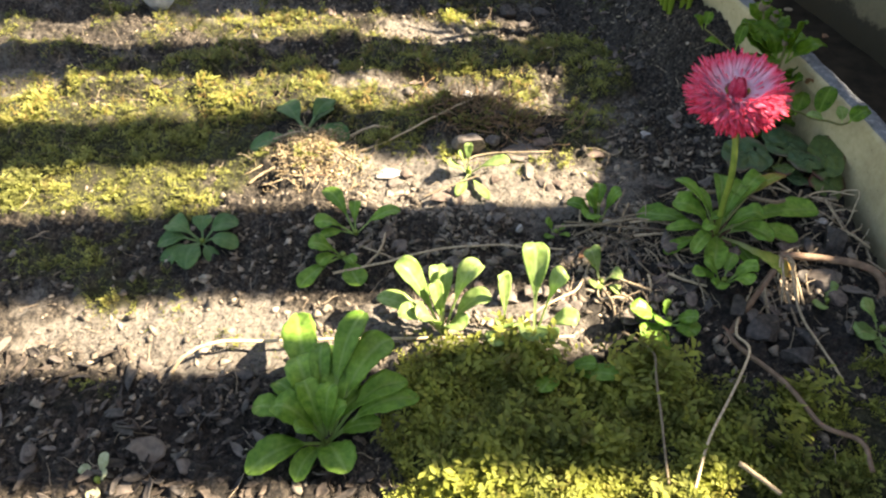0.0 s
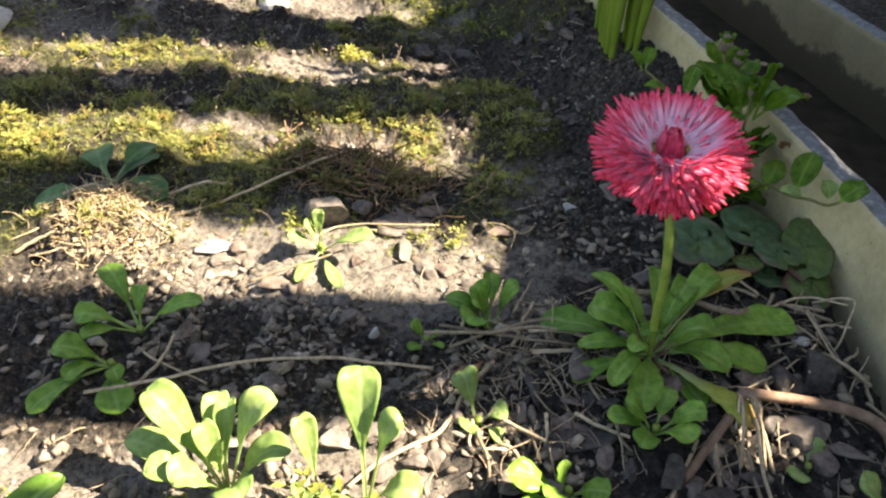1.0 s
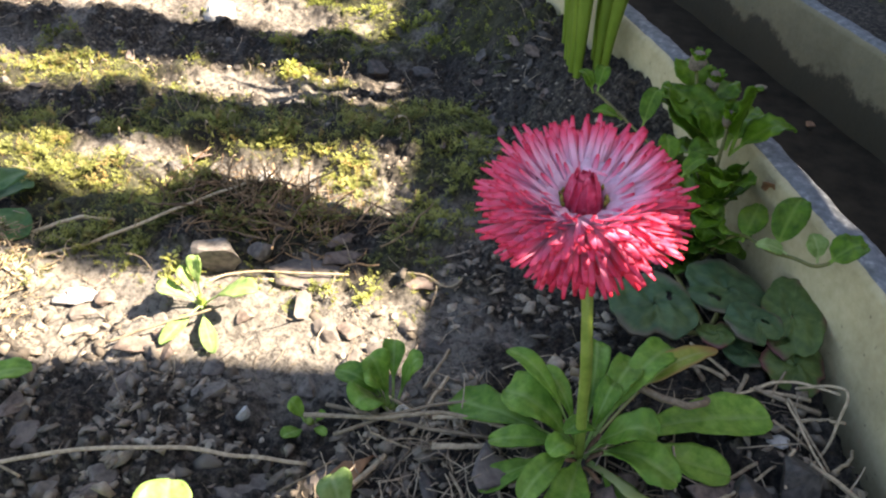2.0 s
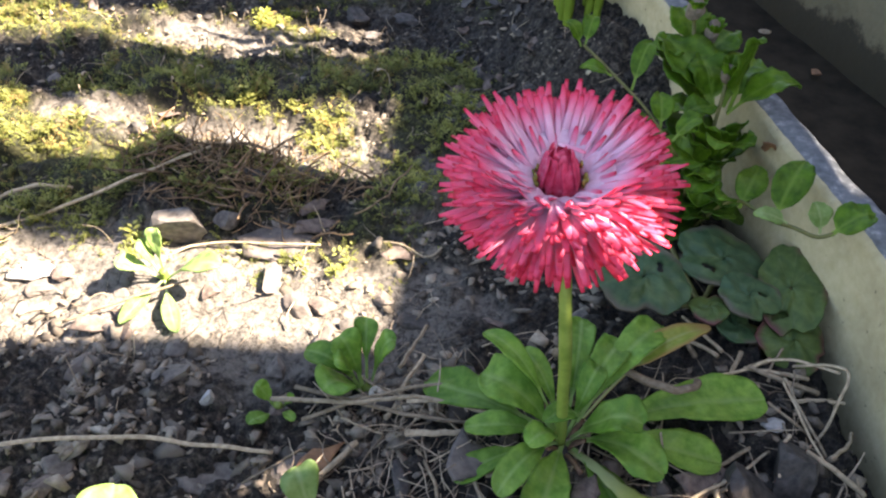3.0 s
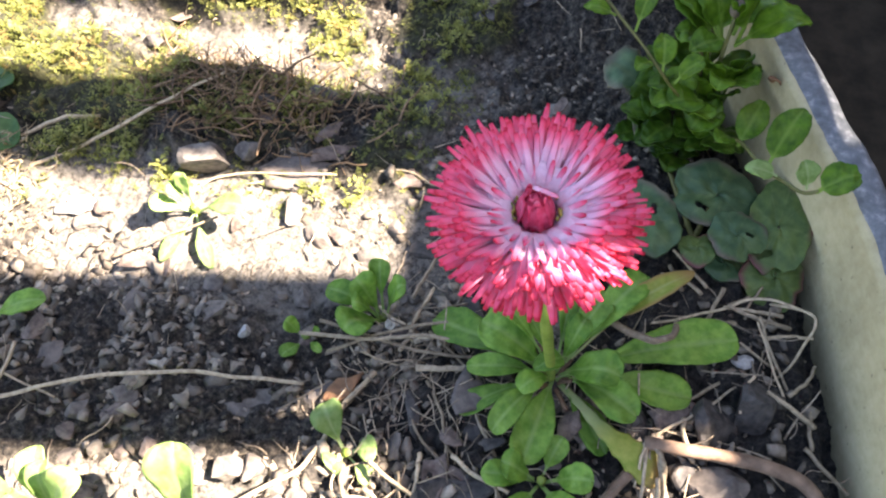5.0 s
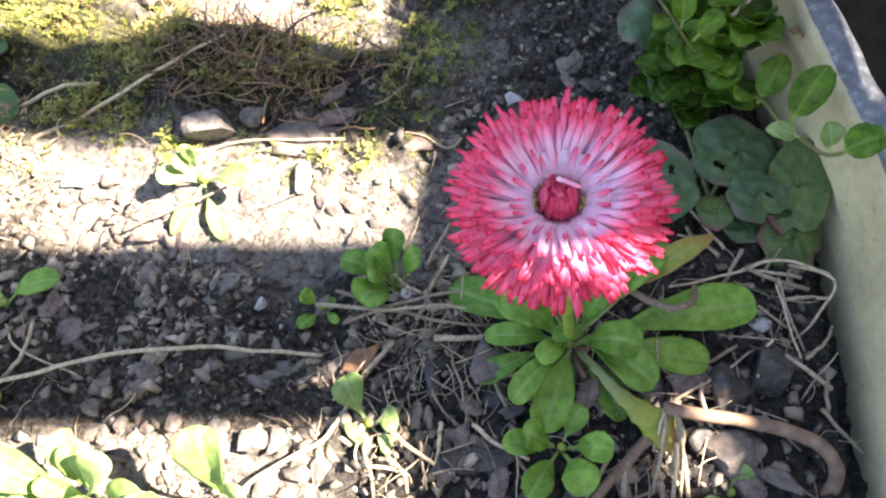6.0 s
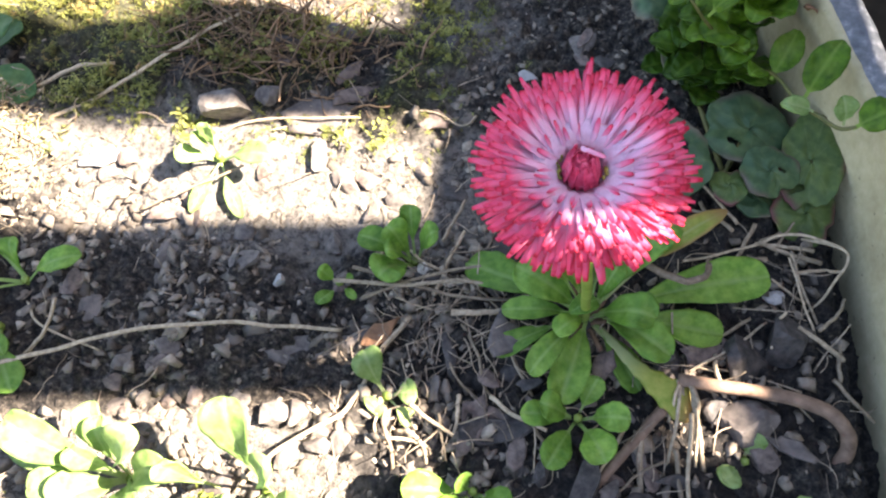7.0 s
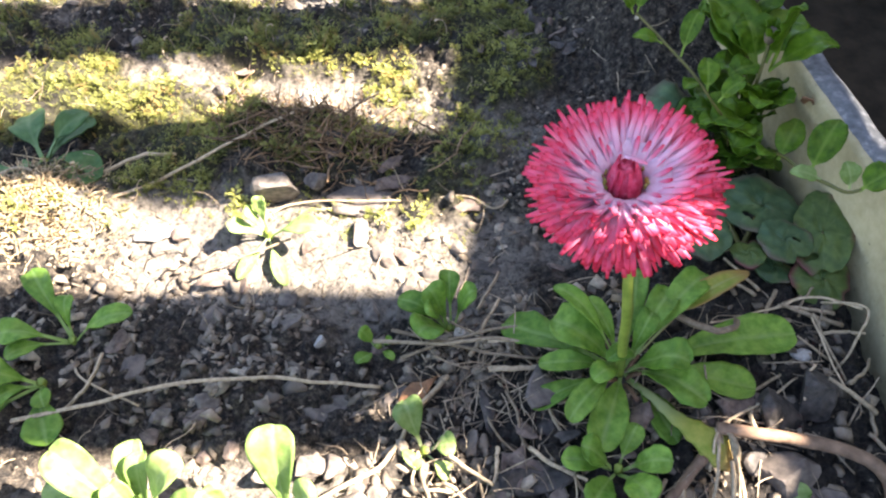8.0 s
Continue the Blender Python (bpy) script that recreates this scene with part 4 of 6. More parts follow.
seedling((-.001, .392), "pale sunlit seedling with narrow leaves", [(100, .004, .0056, .023), (-2, .027, .0088, .016), (-159, .0139, .0085, .013), (-101, .0255, .0069, .004), (-61, .0287, .006, .002), (171, .0061, .0056, .018)], LEAF_YOUNG, lift=0.003)
tipped_seedling((-.1630, .3120), "dull blue-green seedling with drooping leaves on moss", [(-.186, .318, .014, .0150, .30), (-.163, .324, .017, .0130, .30), (-.141, .321, .016, .0160, .35), (-.187, .306, .010, .0130, .35), (-.166, .288, .010, .0170, .25), (-.138, .305, .012, .0130, .40), (-.180, .292, .006, .0120, .40), (-.150, .296, .006, .0090, .35)], LEAF_DULL, slim=1.0, arch=0.2)
seedling((.062, .236), "small green seedling at the edge of the moss", [(-113, .0228, .0101, .012), (-14, .0298, .011, .01), (0, .017, .0092, .01), (180, .004, .0076, .016)], lift=0.006)
seedling((.122, .275), "green seedling with eight leaves by dry stalks", [(-172, .0222, .0114, .026), (153, .0045, .0075, .026), (-13, .0133, .0102, .021), (-45, .017, .0127, .016), (-127, .025, .01, .011), (-103, .0257, .0071, .006), (-141, .022, .01, .014), (-128, .0114, .01, .021)], tall=0.58)

tipped_seedling((-.055, .186), "large bushy green seedling with broad toothed leaves",
                [(-.086, .246, .0245, .0180, .30), (-.039, .236, .046, .0140, .40), (-.024, .226, .038, .0180, .40), (-.0405, .220, .029, .0180, .30), (-.0620, .225, .033, .0110, .30), (-.074, .216, .032, .0160, .22), (-.046, .226, .030, .0140, .25), (-.0095, .204, .022, .0140, .40), (-.049, .209, .030, .0140, .25), (-.085, .160, .018, .0165, .30), (-.040, .164, .018, .0175, .20),
                 (-.065, .162, .010, .0115, .25), (-.089, .190, .026, .0125, .45), (-.077, .188, .034, .0165, .20), (-.018, .214, .024, .0140, .40), (-.061, .216, .024, .0100, .30), (-.036, .206, .022, .0120, .35), (-.057, .233, .020, .0095, .45), (-.071, .226, .022, .0125, .40), (-.028, .190, .016, .0110, .35), (-.066, .200, .036, .0120, .15), (-.052, .199, .036, .0110, .15), (-.044, .192, .030, .0100, .20), (-.063, .177, .030, .0100, .20), (-.080, .205, .028, .0120, .30)], LEAF, arch=0.17, cup=0.26, teeth=0.04, slim=1.0)
tipped_seedling((-.004, .262), "sunlit pale green seedling with eight leaves",
                [(-.0295, .272, .043, .0138, .28), (-.011, .283, .033, .0100, .30), (-.004, .279, .036, .0085, .32), (.0155, .276, .046, .0125, .38), (-.041, .266, .019, .0125, .32), (-.015, .251, .027, .0150, .15), (.021, .268, .029, .0135, .30), (.008, .250, .022, .0150, .22), (-.026, .254, .024, .0120, .25), (-.009, .268, .036, .0090, .22)], LEAF_YOUNG, slim=1.05, cup=0.34)
tipped_seedling((.032, .263), "sunlit pale green seedling with three leaves", [(.0283, .267, .048, .0095, .25), (.030, .252, .024, .0105, .20), (.026, .243, .019, .0125, .35), (.038, .256, .022, .0100, .30)], LEAF_YOUNG, cup=0.30)
tipped_seedling((.048, .265), "sunlit pale green seedling with one tall leaf", [(.0440, .289, .050, .0150, .30), (.0605, .272, .047, .0110, .42), (.0455, .242, .028, .0160, .25), (.069, .258, .025, .0130, .35), (.056, .244, .024, .0125, .35)], LEAF_YOUNG, slim=1.3, cup=0.30)

# ---- plants along the edging ----
def round_leaf(material, rx, ry, seed, hole=None, fold=0.12, thick=0.0008):
    """A broad round leaf with waved edge and gnawed holes; its middle at the origin, facing up."""
    rings, segs = 34, 96
    r = random.Random(seed)
    ph = [r.uniform(0, 6) for _ in range(4)]
    a = np.linspace(0, 2 * np.pi, segs, endpoint=False)
    q = np.linspace(0.04, 1, rings)
    Q, A = np.meshgrid(q, a, indexing="ij")
    notch = 1 - 0.22 * np.exp(-((np.angle(np.exp(1j * (A + 1.57))) / 0.22) ** 2))
    edge = (1 + 0.04 * np.sin(3 * A + ph[0]) + 0.03 * np.sin(7 * A + ph[1]) + 0.012 * np.sin(19 * A)) * notch
    X, Y = rx * Q * edge * np.cos(A), ry * Q * edge * np.sin(A)
    s = min(rx, ry)
    Z = -fold * s * Q ** 2 + 0.05 * s * np.sin(3 * A + ph[2]) * Q ** 2 + 0.10 * s * np.abs(np.cos(A)) * Q
    Z = Z + 0.025 * s * np.sin(Q * 9 + 4 * A) + 0.05 * s * vnoise(X * 320 + seed, Y * 320, 71)
    n = rings * segs
    top = np.stack([X, Y, Z], -1).reshape(-1, 3)
    verts = np.vstack([top, top - (0, 0, thick)])
    f, gone = [], []
    for i in range(rings - 1):
        for j in range(segs):
            p, o = i * segs + j, i * segs + (j + 1) % segs
            c = (top[p] + top[o + segs]) / 2
            if hole and math.hypot(c[0] - hole[0], c[1] - hole[1]) < hole[2] * (1 + 0.45 * math.sin(2.0 * math.atan2(c[1] - hole[1], c[0] - hole[0]) + seed)):
                continue
            f += [(p, o, o + segs, p + segs), (n + p, n + p + segs, n + o + segs, n + o)]
    for j in range(segs):
        p, o = (rings - 1) * segs + j, (rings - 1) * segs + (j + 1) % segs
        f.append((p, o, n + o, n + p))
    veins = (np.abs(np.sin(A * 4.5 + Q * 0.6)) < 0.13) * 0.22 * (Q > 0.05) * (Q < 0.93)
    brown = smooth(0.78, 1.0, Q) * smooth(0.35, 0.75, 0.5 + 0.5 * np.sin(2 * A + ph[3]))
    two = lambda k: np.concatenate([k.ravel()] * 2)
    return mesh_of("leaf", verts, f, material, rib=two(veins), edge=two(brown), along=two(Q))


def round_leaf_plant():
    x, y = 0.203, 0.405
    z = ground_z(x, y)
    plant = thing("round_leaved_plant", (x, y, z), "low plant with blue-green round leaves, some gnawed, beside the edging", "plant")
    rows = [(0.1790, 0.4010, 0.0255, 0.0165, 0.0158, (0.0065, 0.004, 0.0017), 8, 4, 10, 0), (0.2090, 0.4185, 0.0215, 0.0152, 0.0188, (0.0060, -0.0075, 0.0020), -13, 4, -82, 0),
            (0.2310, 0.4070, 0.0215, 0.0112, 0.0195, (-0.004, -0.011, 0.0022), 10, -12, -6, 1), (0.2310, 0.3890, 0.0150, 0.0125, 0.0118, None, 10, -6, 60, 1),
            (0.2020, 0.3940, 0.0215, 0.0068, 0.0086, None, 16, 8, 176, 1), (0.2160, 0.4010, 0.0225, 0.0118, 0.0102, (0.004, -0.002, 0.0012), 6, 8, 40, 0), (0.1860, 0.4520, 0.0150, 0.0105, 0.0095, None, 14, 0, 70, 0),
            (0.2130, 0.3930, 0.0150, 0.0085, 0.0075, None, 10, 0, 120, 0)]
    for k, (lx, ly, lz, rx, ry, hole, tx, ty, rz, old) in enumerate(rows):
        leaf = part("leaf", round_leaf(LEAF_OLIVE if old else LEAF_BLUE, rx, ry, k + 5, hole), plant, "", Matrix.Translation((lx - x, ly - y, lz - z + 0.004)) @ pose(0, 0, 0, tx, ty, rz))
        part("leaf_stalk", tube("leaf_stalk", [(0, 0, 0.002), ((lx - x) * 0.5, (ly - y) * 0.5, 0.004), (lx - x, ly - y, lz - z + 0.0025)], 0.0011, CREEPER, 8, 6), plant)


def budding_plant():
    x, y = 0.202, 0.450
    z = ground_z(x, y)
    plant = thing("budding_plant", (x, y, z), "leafy green plant with three closed buds leaning on the edging", "plant")
    root = (x, y, z)
    buds = [(0.2035, 0.4670, 0.0700), (0.1915, 0.4950, 0.0790), (0.1990, 0.4900, 0.0730)]
    for k, (a, b, c) in enumerate(buds):
        part("stem", tube("stem", [(0.001 * k, 0, 0), ((a - x) * 0.4 - 0.001, (b - y) * 0.35, (c - z) * 0.5), (a - x, b - y, c - z)], 0.0008, CREEPER, 14, 7), plant)
        part("bud", stone_mesh("bud", BUD, 30 + k, 0.0040 if k else 0.0036, 1.4, 2, 3), plant, "closed grey-green bud", Matrix.Translation((a - x, b - y, c - z + 0.003)))
        for j in range(5):
            w = radians(j * 72 + 20 * k)
            leaf_to(plant, (a, b, c - 0.002), (a + 0.0034 * math.cos(w), b + 0.0034 * math.sin(w), c + 0.0075), 0.0034, LEAF_DARK, j + 60 * k, 0.1, 0.4)
    # foot of the leaf, tip, width, leaf kind
    rows = [((.2050, .4630, .058), (.2275, .4655, .0720), .0098, 0), ((.2030, .4650, .060), (.1905, .4570, .0600), .0085, 2), ((.2000, .4680, .052), (.1850, .4860, .0640), .0150, 0),
            ((.2050, .4700, .056), (.2165, .4900, .0640), .0160, 0), ((.2020, .4660, .056), (.1960, .4800, .0700), .0130, 0), ((.1930, .4620, .050), (.1885, .4530, .0420), .0098, 2),
            ((.1990, .4460, .046), (.1855, .4390, .0500), .0108, 0), ((.2040, .4480, .040), (.1950, .4380, .0400), .0110, 0), ((.2120, .4500, .026), (.2085, .4375, .0340), .0128, 3),
            ((.2060, .4560, .046), (.2150, .4500, .0540), .0090, 0), ((.2010, .4600, .044), (.1900, .4520, .0560), .0070, 2), ((.2030, .4580, .036), (.2020, .4420, .0300), .0100, 0),
            ((.1900, .4880, .066), (.1790, .4840, .0700), .0110, 0), ((.1930, .4900, .068), (.1880, .5060, .0760), .0120, 0), ((.1960, .4860, .062), (.2070, .5000, .0700), .0130, 0), ((.1900, .4860, .060), (.1800, .4960, .0640), .0120, 0),
            ((.1980, .4550, .026), (.1800, .4620, .0340), .0120, 3), ((.1950, .4520, .018), (.1770, .4560, .0240), .0125, 1), ((.1940, .4490, .014), (.1780, .4440, .0200), .0115, 1), ((.1980, .4460, .010), (.1900, .4330, .0180), .0105, 3),
            ((.2040, .4440, .010), (.2060, .4310, .0160), .0100, 1), ((.1960, .4600, .030), (.1850, .4740, .0360), .0140, 1), ((.1990, .4640, .036), (.1930, .4800, .0440), .0140, 3), ((.2060, .4620, .034), (.2190, .4740, .0400), .0120, 1),
            ((.1900, .4620, .020), (.1720, .4700, .0260), .0130, 1), ((.1880, .4560, .012), (.1720, .4610, .0180), .0070, 2), ((.1860, .4560, .010), (.1700, .4510, .0140), .0090, 3), ((.2010, .4520, .020), (.1930, .4440, .0270), .0085, 0),
            ((.2040, .4540, .050), (.2010, .4440, .0560), .0075, 2), ((.2000, .4700, .048), (.1860, .4720, .0540), .0100, 0),
            ((.2030, .4600, .030), (.1985, .4560, .0570), .0085, 0), ((.2060, .4600, .032), (.2050, .4550, .0560), .0085, 0), ((.2080, .4620, .034), (.2110, .4580, .0570), .0080, 3), ((.2010, .4600, .026), (.1940, .4540, .0500), .0085, 0),
            ((.2050, .4580, .022), (.2080, .4520, .0440), .0090, 3), ((.2030, .4560, .018), (.2010, .4500, .0400), .0090, 1), ((.2090, .4600, .040), (.2160, .4570, .0500), .0080, 3),
            ((.2020, .4640, .058), (0.1803, 0.4907, 0.0697), .0150, 0), ((.2060, .4660, .058), (0.2075, 0.4650, 0.0870), .0125, 0)]
    for j, (base, tip, width, kind) in enumerate(rows):
        # kinds 1 and 3 take the copy darkened for shade
        leaf_to(plant, base, tip, width * 1.35, (LEAF_DARK, LEAF_SHADED, LEAF_DARK, LEAF_SHADED)[kind], j + 300, 0.16, 0.24, 0.10, True, 0.16, 0.03, 0.16)
    q = random.Random(71)
    for j in range(30):
        h = q.uniform(0.004, 0.040)
        base = (0.199 + q.uniform(-0.016, 0.010), 0.456 + 0.30 * h + q.uniform(-0.016, 0.014), h + 0.006)
        w, reach = radians(q.uniform(120, 330)), q.uniform(0.011, 0.018)
        tip = (min(base[0] + reach * math.cos(w), float(rim(base[1])) - 0.004), base[1] + reach * math.sin(w), base[2] + q.uniform(-0.002, 0.009))
        leaf_to(plant, base, tip, reach * q.uniform(0.55, 0.8), LEAF_SHADED, j + 500, 0.16, 0.24, 0.10, True, 0.16, 0.03, 0.16)
    part("dull_leaf", leaf_mesh(LEAF_BLUE, 150, 0.026, 0.024, 0.006, 0.2, 0.1, 0.3, 0.06, 411, 1.4, 0.0006, oval=True), plant, "limp grey-green old leaf", Matrix.Translation((-0.016, 0.014, 0.008)))
    line = [(.1985, .4530, .020), (.1920, .4440, .044), (.1820, .4415, .060), (.1740, .4460, .067), (.1620, .4580, .073), (.1500, .4710, .077)]
    part("stem", tube("stem", [(a - x, b - y, c - z) for a, b, c in line], 0.00055, CREEPER, 18, 7, 1.0, 0.0008), plant)
    for j, (base, tip, width) in enumerate([((.1500, .4710, .076), (.1430, .4760, .083), .0065), ((.1500, .4710, .076), (.1530, .4790, .084), .0065), ((.1620, .4580, .073), (.1500, .4590, .075), .0066), ((.1680, .4520, .071), (.1720, .4640, .084), .0078), ((.1760, .4450, .066), (.1700, .4390, .068), .0070), ((.1840, .4420, .058), (.1930, .4460, .066), .0090), ((.1800, .4420, .062), (.1790, .4520, .070), .0085), ((.1900, .4430, .048), (.1800, .4400, .050), .0090), ((.1930, .4460, .040), (.2000, .4380, .046), .0095)]):
        leaf_to(plant, base, tip, width, LEAF_DARK, j + 140, 0.16, 0.25, 0.08)


def creeping_stem():
    o = (.2050, .4440, .024)
    plant = thing("creeping_stem", o, "creeping stem with small round leaves climbing the edging", "plant")
    pts = [(.2030, .4450, .016), (.2080, .4380, .034), (.2125, .4320, .042), (.2185, .4180, .047), (.2235, .4090, .0525), (.2290, .4040, .0540), (.2335, .4035, .0565)]
    part("stem", tube("stem", [tuple(p[k] - o[k] for k in range(3)) for p in pts], 0.0007, CREEPER, 22, 7), plant)
    for k, (base, tip, width, mat_) in enumerate([((.2120, .4310, .039), (.2205, .4485, .044), .0112, LEAF_DARK), ((.2200, .4175, .047), (.2265, .4335, .0605), .0122, LEAF_DARK), ((.2315, .4030, .056), (.2430, .4065, .064), .0118, LEAF_DARK),
                                                  ((.2305, .4038, .055), (.2275, .4100, .062), .0080, LEAF_YOUNG), ((.2225, .4105, .053), (.2110, .4110, .0550), .0074, LEAF_YOUNG), ((.2100, .4360, .040), (.2040, .4300, .044), .0090, LEAF_DARK)]):
        leaf_to(plant, base, tip, width, mat_, k + 200, 0.12, 0.15, 0.06, True, 0.10, 0.02, 0.12)


def strap_leaves():
    x, y = 0.152, 0.578
    z = ground_z(x, y) - 0.002
    plant = thing("bulb_plant", (x, y, z), "clump of upright strap-shaped bulb leaves by the edging", "plant")
    r = random.Random(3)
    for k in range(13):
        bx, by = r.uniform(-0.014, 0.010), r.uniform(-0.010, 0.016)
        if k < 4:
            bx, by = -0.014 + r.uniform(-0.005, 0.004), 0.032 + r.uniform(-0.005, 0.005)
        h, w = r.uniform(0.13, 0.19), r.uniform(0.0032, 0.0046)
        lx, ly, tw = r.uniform(-0.02, 0.03), r.uniform(-0.01, 0.03), r.uniform(-0.5, 0.5)
        rows, v, f = 14, [], []
        for i in range(rows):
            u = i / (rows - 1)
            ww = w * (0.45 + 0.8 * min(1, 2.5 * u)) * min(1, (1 - u) * 5 + 0.12)
            ca, sa = math.cos(tw * (1 + u)), math.sin(tw * (1 + u))
            cx, cy, cz = bx + lx * u * u, by + ly * u * u, h * u
            for o, d in ((-1, 0.0006), (-0.4, -0.0006), (0.4, -0.0006), (1, 0.0006), (0.4, 0.0010), (-0.4, 0.0010)):
                v.append((cx + o * ww * ca - d * sa, cy + o * ww * sa + d * ca, cz))
        for i in range(rows - 1):
            for j in range(6):
                a, b = i * 6 + j, i * 6 + (j + 1) % 6
                f.append((a, b, b + 6, a + 6))
        part("leaf", mesh_of("leaf", v, f, STRAP), plant)


round_leaf_plant()
budding_plant()
creeping_stem()
strap_leaves()


# ---- twigs, stalks and straws ----
def stalk(name, points, radius, label, material=STRAW_ONE, category="straw", flat=1.0, wobble=0.0005, taper=(1.0, 0.8), group="dry straws on the soil"):
    radius = radius * (0.78 if category in ("straw", "root", "twig") else 0.85)
    ox, oy, oz = points[0]
    points = [(a, b, c + 0.010 * float(smooth(0.262, 0.235, b)) * (a > 0.0)) for a, b, c in points]
    oz = points[0][2]
    rel = [(a - ox, b - oy, c - oz) for a, b, c in points]
    lift = max(0.0, max(ground_z(a, b) + radius * 0.4 - c for a, b, c in points[1:-1]) if len(points) > 2 else 0.0)
    ob = thing(name, (ox, oy, oz + min(lift, 0.006)), label, category, group)
    part("shaft", tube(name, rel, radius, material, max(16, 6 * len(points)), 7, flat, wobble, taper), ob)
    return ob


twig = stalk("twig", [(-.08, .401, .012), (-.063, .412, .012), (-.041, .431, .014), (-.021, .446, .018), (-.003, .456, .022)], 0.0011, "long thin grey-brown forked twig lying over moss", category="twig", group="twigs on the bed")
for pts in ([(-.074, .396, .006), (-.08, .401, .012), (-.089, .412, .012), (-.098, .419, .012), (-.107, .421, .010)], [(-.092, .415, .012), (-.081, .423, .014), (-.071, .428, .014), (-.061, .433, .010)]):
    o = twig.location
    part("side_branch", tube("side_branch", [(a - o.x, b - o.y, c - o.z) for a, b, c in pts], 0.0009, STRAW_ONE, 18, 6, 1.0, 0.0008), twig)
stalk("straw", [(-.149, .367, .008), (-.141, .374, .011), (-.133, .380, .013)], 0.0012, "short white straw over a dark hollow")
stalk("straw", [(-.140, .404, .012), (-.118, .404, .020), (-.098, .394, .017), (-.080, .388, .009)], 0.0010, "long dry straw over the dry moss mound")
stalk("straw", [(-.132, .388, .012), (-.126, .400, .020), (-.121, .408, .019)], 0.0009, "short bent straw on the dry moss mound")
stalk("straw", [(-.122, .362, .006), (-.108, .371, .013), (-.094, .376, .010)], 0.0008, "thin brown straw below the dry moss mound", BARK)
stalk("straw", [(-.074, .292, .010), (-.045, .303, .010), (-.019, .313, .012), (.018, .322, .012), (.041, .324, .010), (.065, .326, .008)], 0.0012, "long flat pale straw lying across the gravel", flat=0.5)
stalk("straw", [(-.06, .301, .003), (-.049, .309, .012), (-.046, .322, .016)], 0.0011, "short bent straw leaning up from the soil")
stalk("root", [(.09, .335, .006), (.08, .318, .006), (.076, .305, .006), (.07, .295, .006), (.055, .284, .006), (.044, .273, .005), (.037, .263, .003)], 0.0013, "pale dry root running into the sunlight", category="root")
dead = stalk("dead_stalk", [(.187, .3205, .0215), (.199, .320, .022), (.217, .3198, .021), (.233, .3178, .020), (.2415, .313, .018), (.2445, .306, .013), (.2405, .296, .005)], 0.0030, "thick brown dead flower stalk bent over the soil", BARK, "dead stalk", 0.95, 0.0003, (0.85, 1.05), "twigs on the bed")
for k in range(9):
    r = random.Random(k)
    a, d = r.uniform(-0.002, 0.011), r.uniform(0.012, 0.024) if k < 3 else r.uniform(0.002, 0.008)
    part("torn_fibre", tube("torn_fibre", [(a * 0.4, 0.0, 0.0), (a * 0.8 + r.uniform(-.002, .002), -0.004 - d * 0.25, r.uniform(-.002, .002)), (a + r.uniform(-.003, .003), -0.006 - d, -0.003 - 0.4 * d)], r.uniform(0.0004, 0.0010), STRAW_ONE, 12, 5, 0.4, 0.0006), dead, "torn pale fibre")
stalk("stick", [(.183, .3105, .013), (.177, .302, .010), (.164, .284, .006), (.150, .262, .005)], 0.0024, "brown dry stick leaning in the litter", BARK, "stick", wobble=0.0003, group="twigs on the bed")
for pts, rad, lab in (([(.188, .322, .020), (.203, .333, .018), (.218, .346, .016)], 0.0009, "straight pale straw slanting by the daisy"),
                      ([(.192, .333, .014), (.206, .342, .015), (.221, .355, .014)], 0.0012, "straight pale straw under the big leaf"),
                      ([(.234, .3435, .016), (.229, .357, .018), (.2245, .370, .020)], 0.0008, "short brown stick by the edging"),
                      ([(.2425, .375, .022), (.2255, .3795, .020), (.208, .372, .018), (.186, .366, .014)], 0.0010, "bent pale straw against the edging"),
                      ([(.214, .384, .016), (.209, .372, .014), (.204, .362, .010)], 0.0014, "short pale straw end by the round leaves"),
                      ([(.106, .3365, .013), (.116, .3375, .014), (.127, .3395, .014)], 0.0021, "thick pale cut straw beside the daisy"),
                      ([(.104, .349, .012), (.118, .350, .013), (.134, .347, .013)], 0.0016, "pale grey straw beside the daisy")):
    stalk("straw", pts, rad * 0.78, lab, flat=0.6, wobble=0.0006)
stalk("straw", [(.225, .382, .012), (.239, .371, .03), (.238, .362, .028), (.234, .354, .014), (.228, .35, .010)], 0.0007, "looped dry straw against the edging")
stalk("straw", [(.225, .372, .02), (.23, .358, .018), (.238, .345, .012)], 0.0008, "pale straw sloping to the edging")
stalk("dead_stalk", [(.150, .366, .026), (.165, .360, .032), (.179, .353, .034), (.187, .352, .034), (.193, .356, .032), (.196, .365, .022)], 0.0017, "brown curved dry flower stalk beside the daisy", STRAW_ONE, "dead stalk", group="twigs on the bed")
stalk("straw", [(.058, .345, .008), (.087, .345, .013), (.106, .348, .016), (.128, .349, .014)], 0.0011, "dry straw in a bundle under the daisy leaves")
stalk("straw", [(.064, .352, .006), (.091, .346, .011), (.109, .343, .013), (.130, .345, .012)], 0.0010, "dry straw in a bundle under the daisy leaves")
stalk("straw", [(.070, .340, .006), (.095, .350, .012), (.12, .356, .015), (.14, .352, .012)], 0.0009, "dry straw in a bundle under the daisy leaves")
stalk("root", [(.084, .303, .006), (.085, .29, .006), (.094, .289, .009), (.104, .288, .007), (.109, .278, .003)], 0.0009, "white crooked root in the sun", category="root")
stalk("root", [(.086, .300, .006), (.088, .292, .010), (.092, .284, .009), (.093, .276, .004)], 0.0011, "pale forked root under a seedling", category="root")
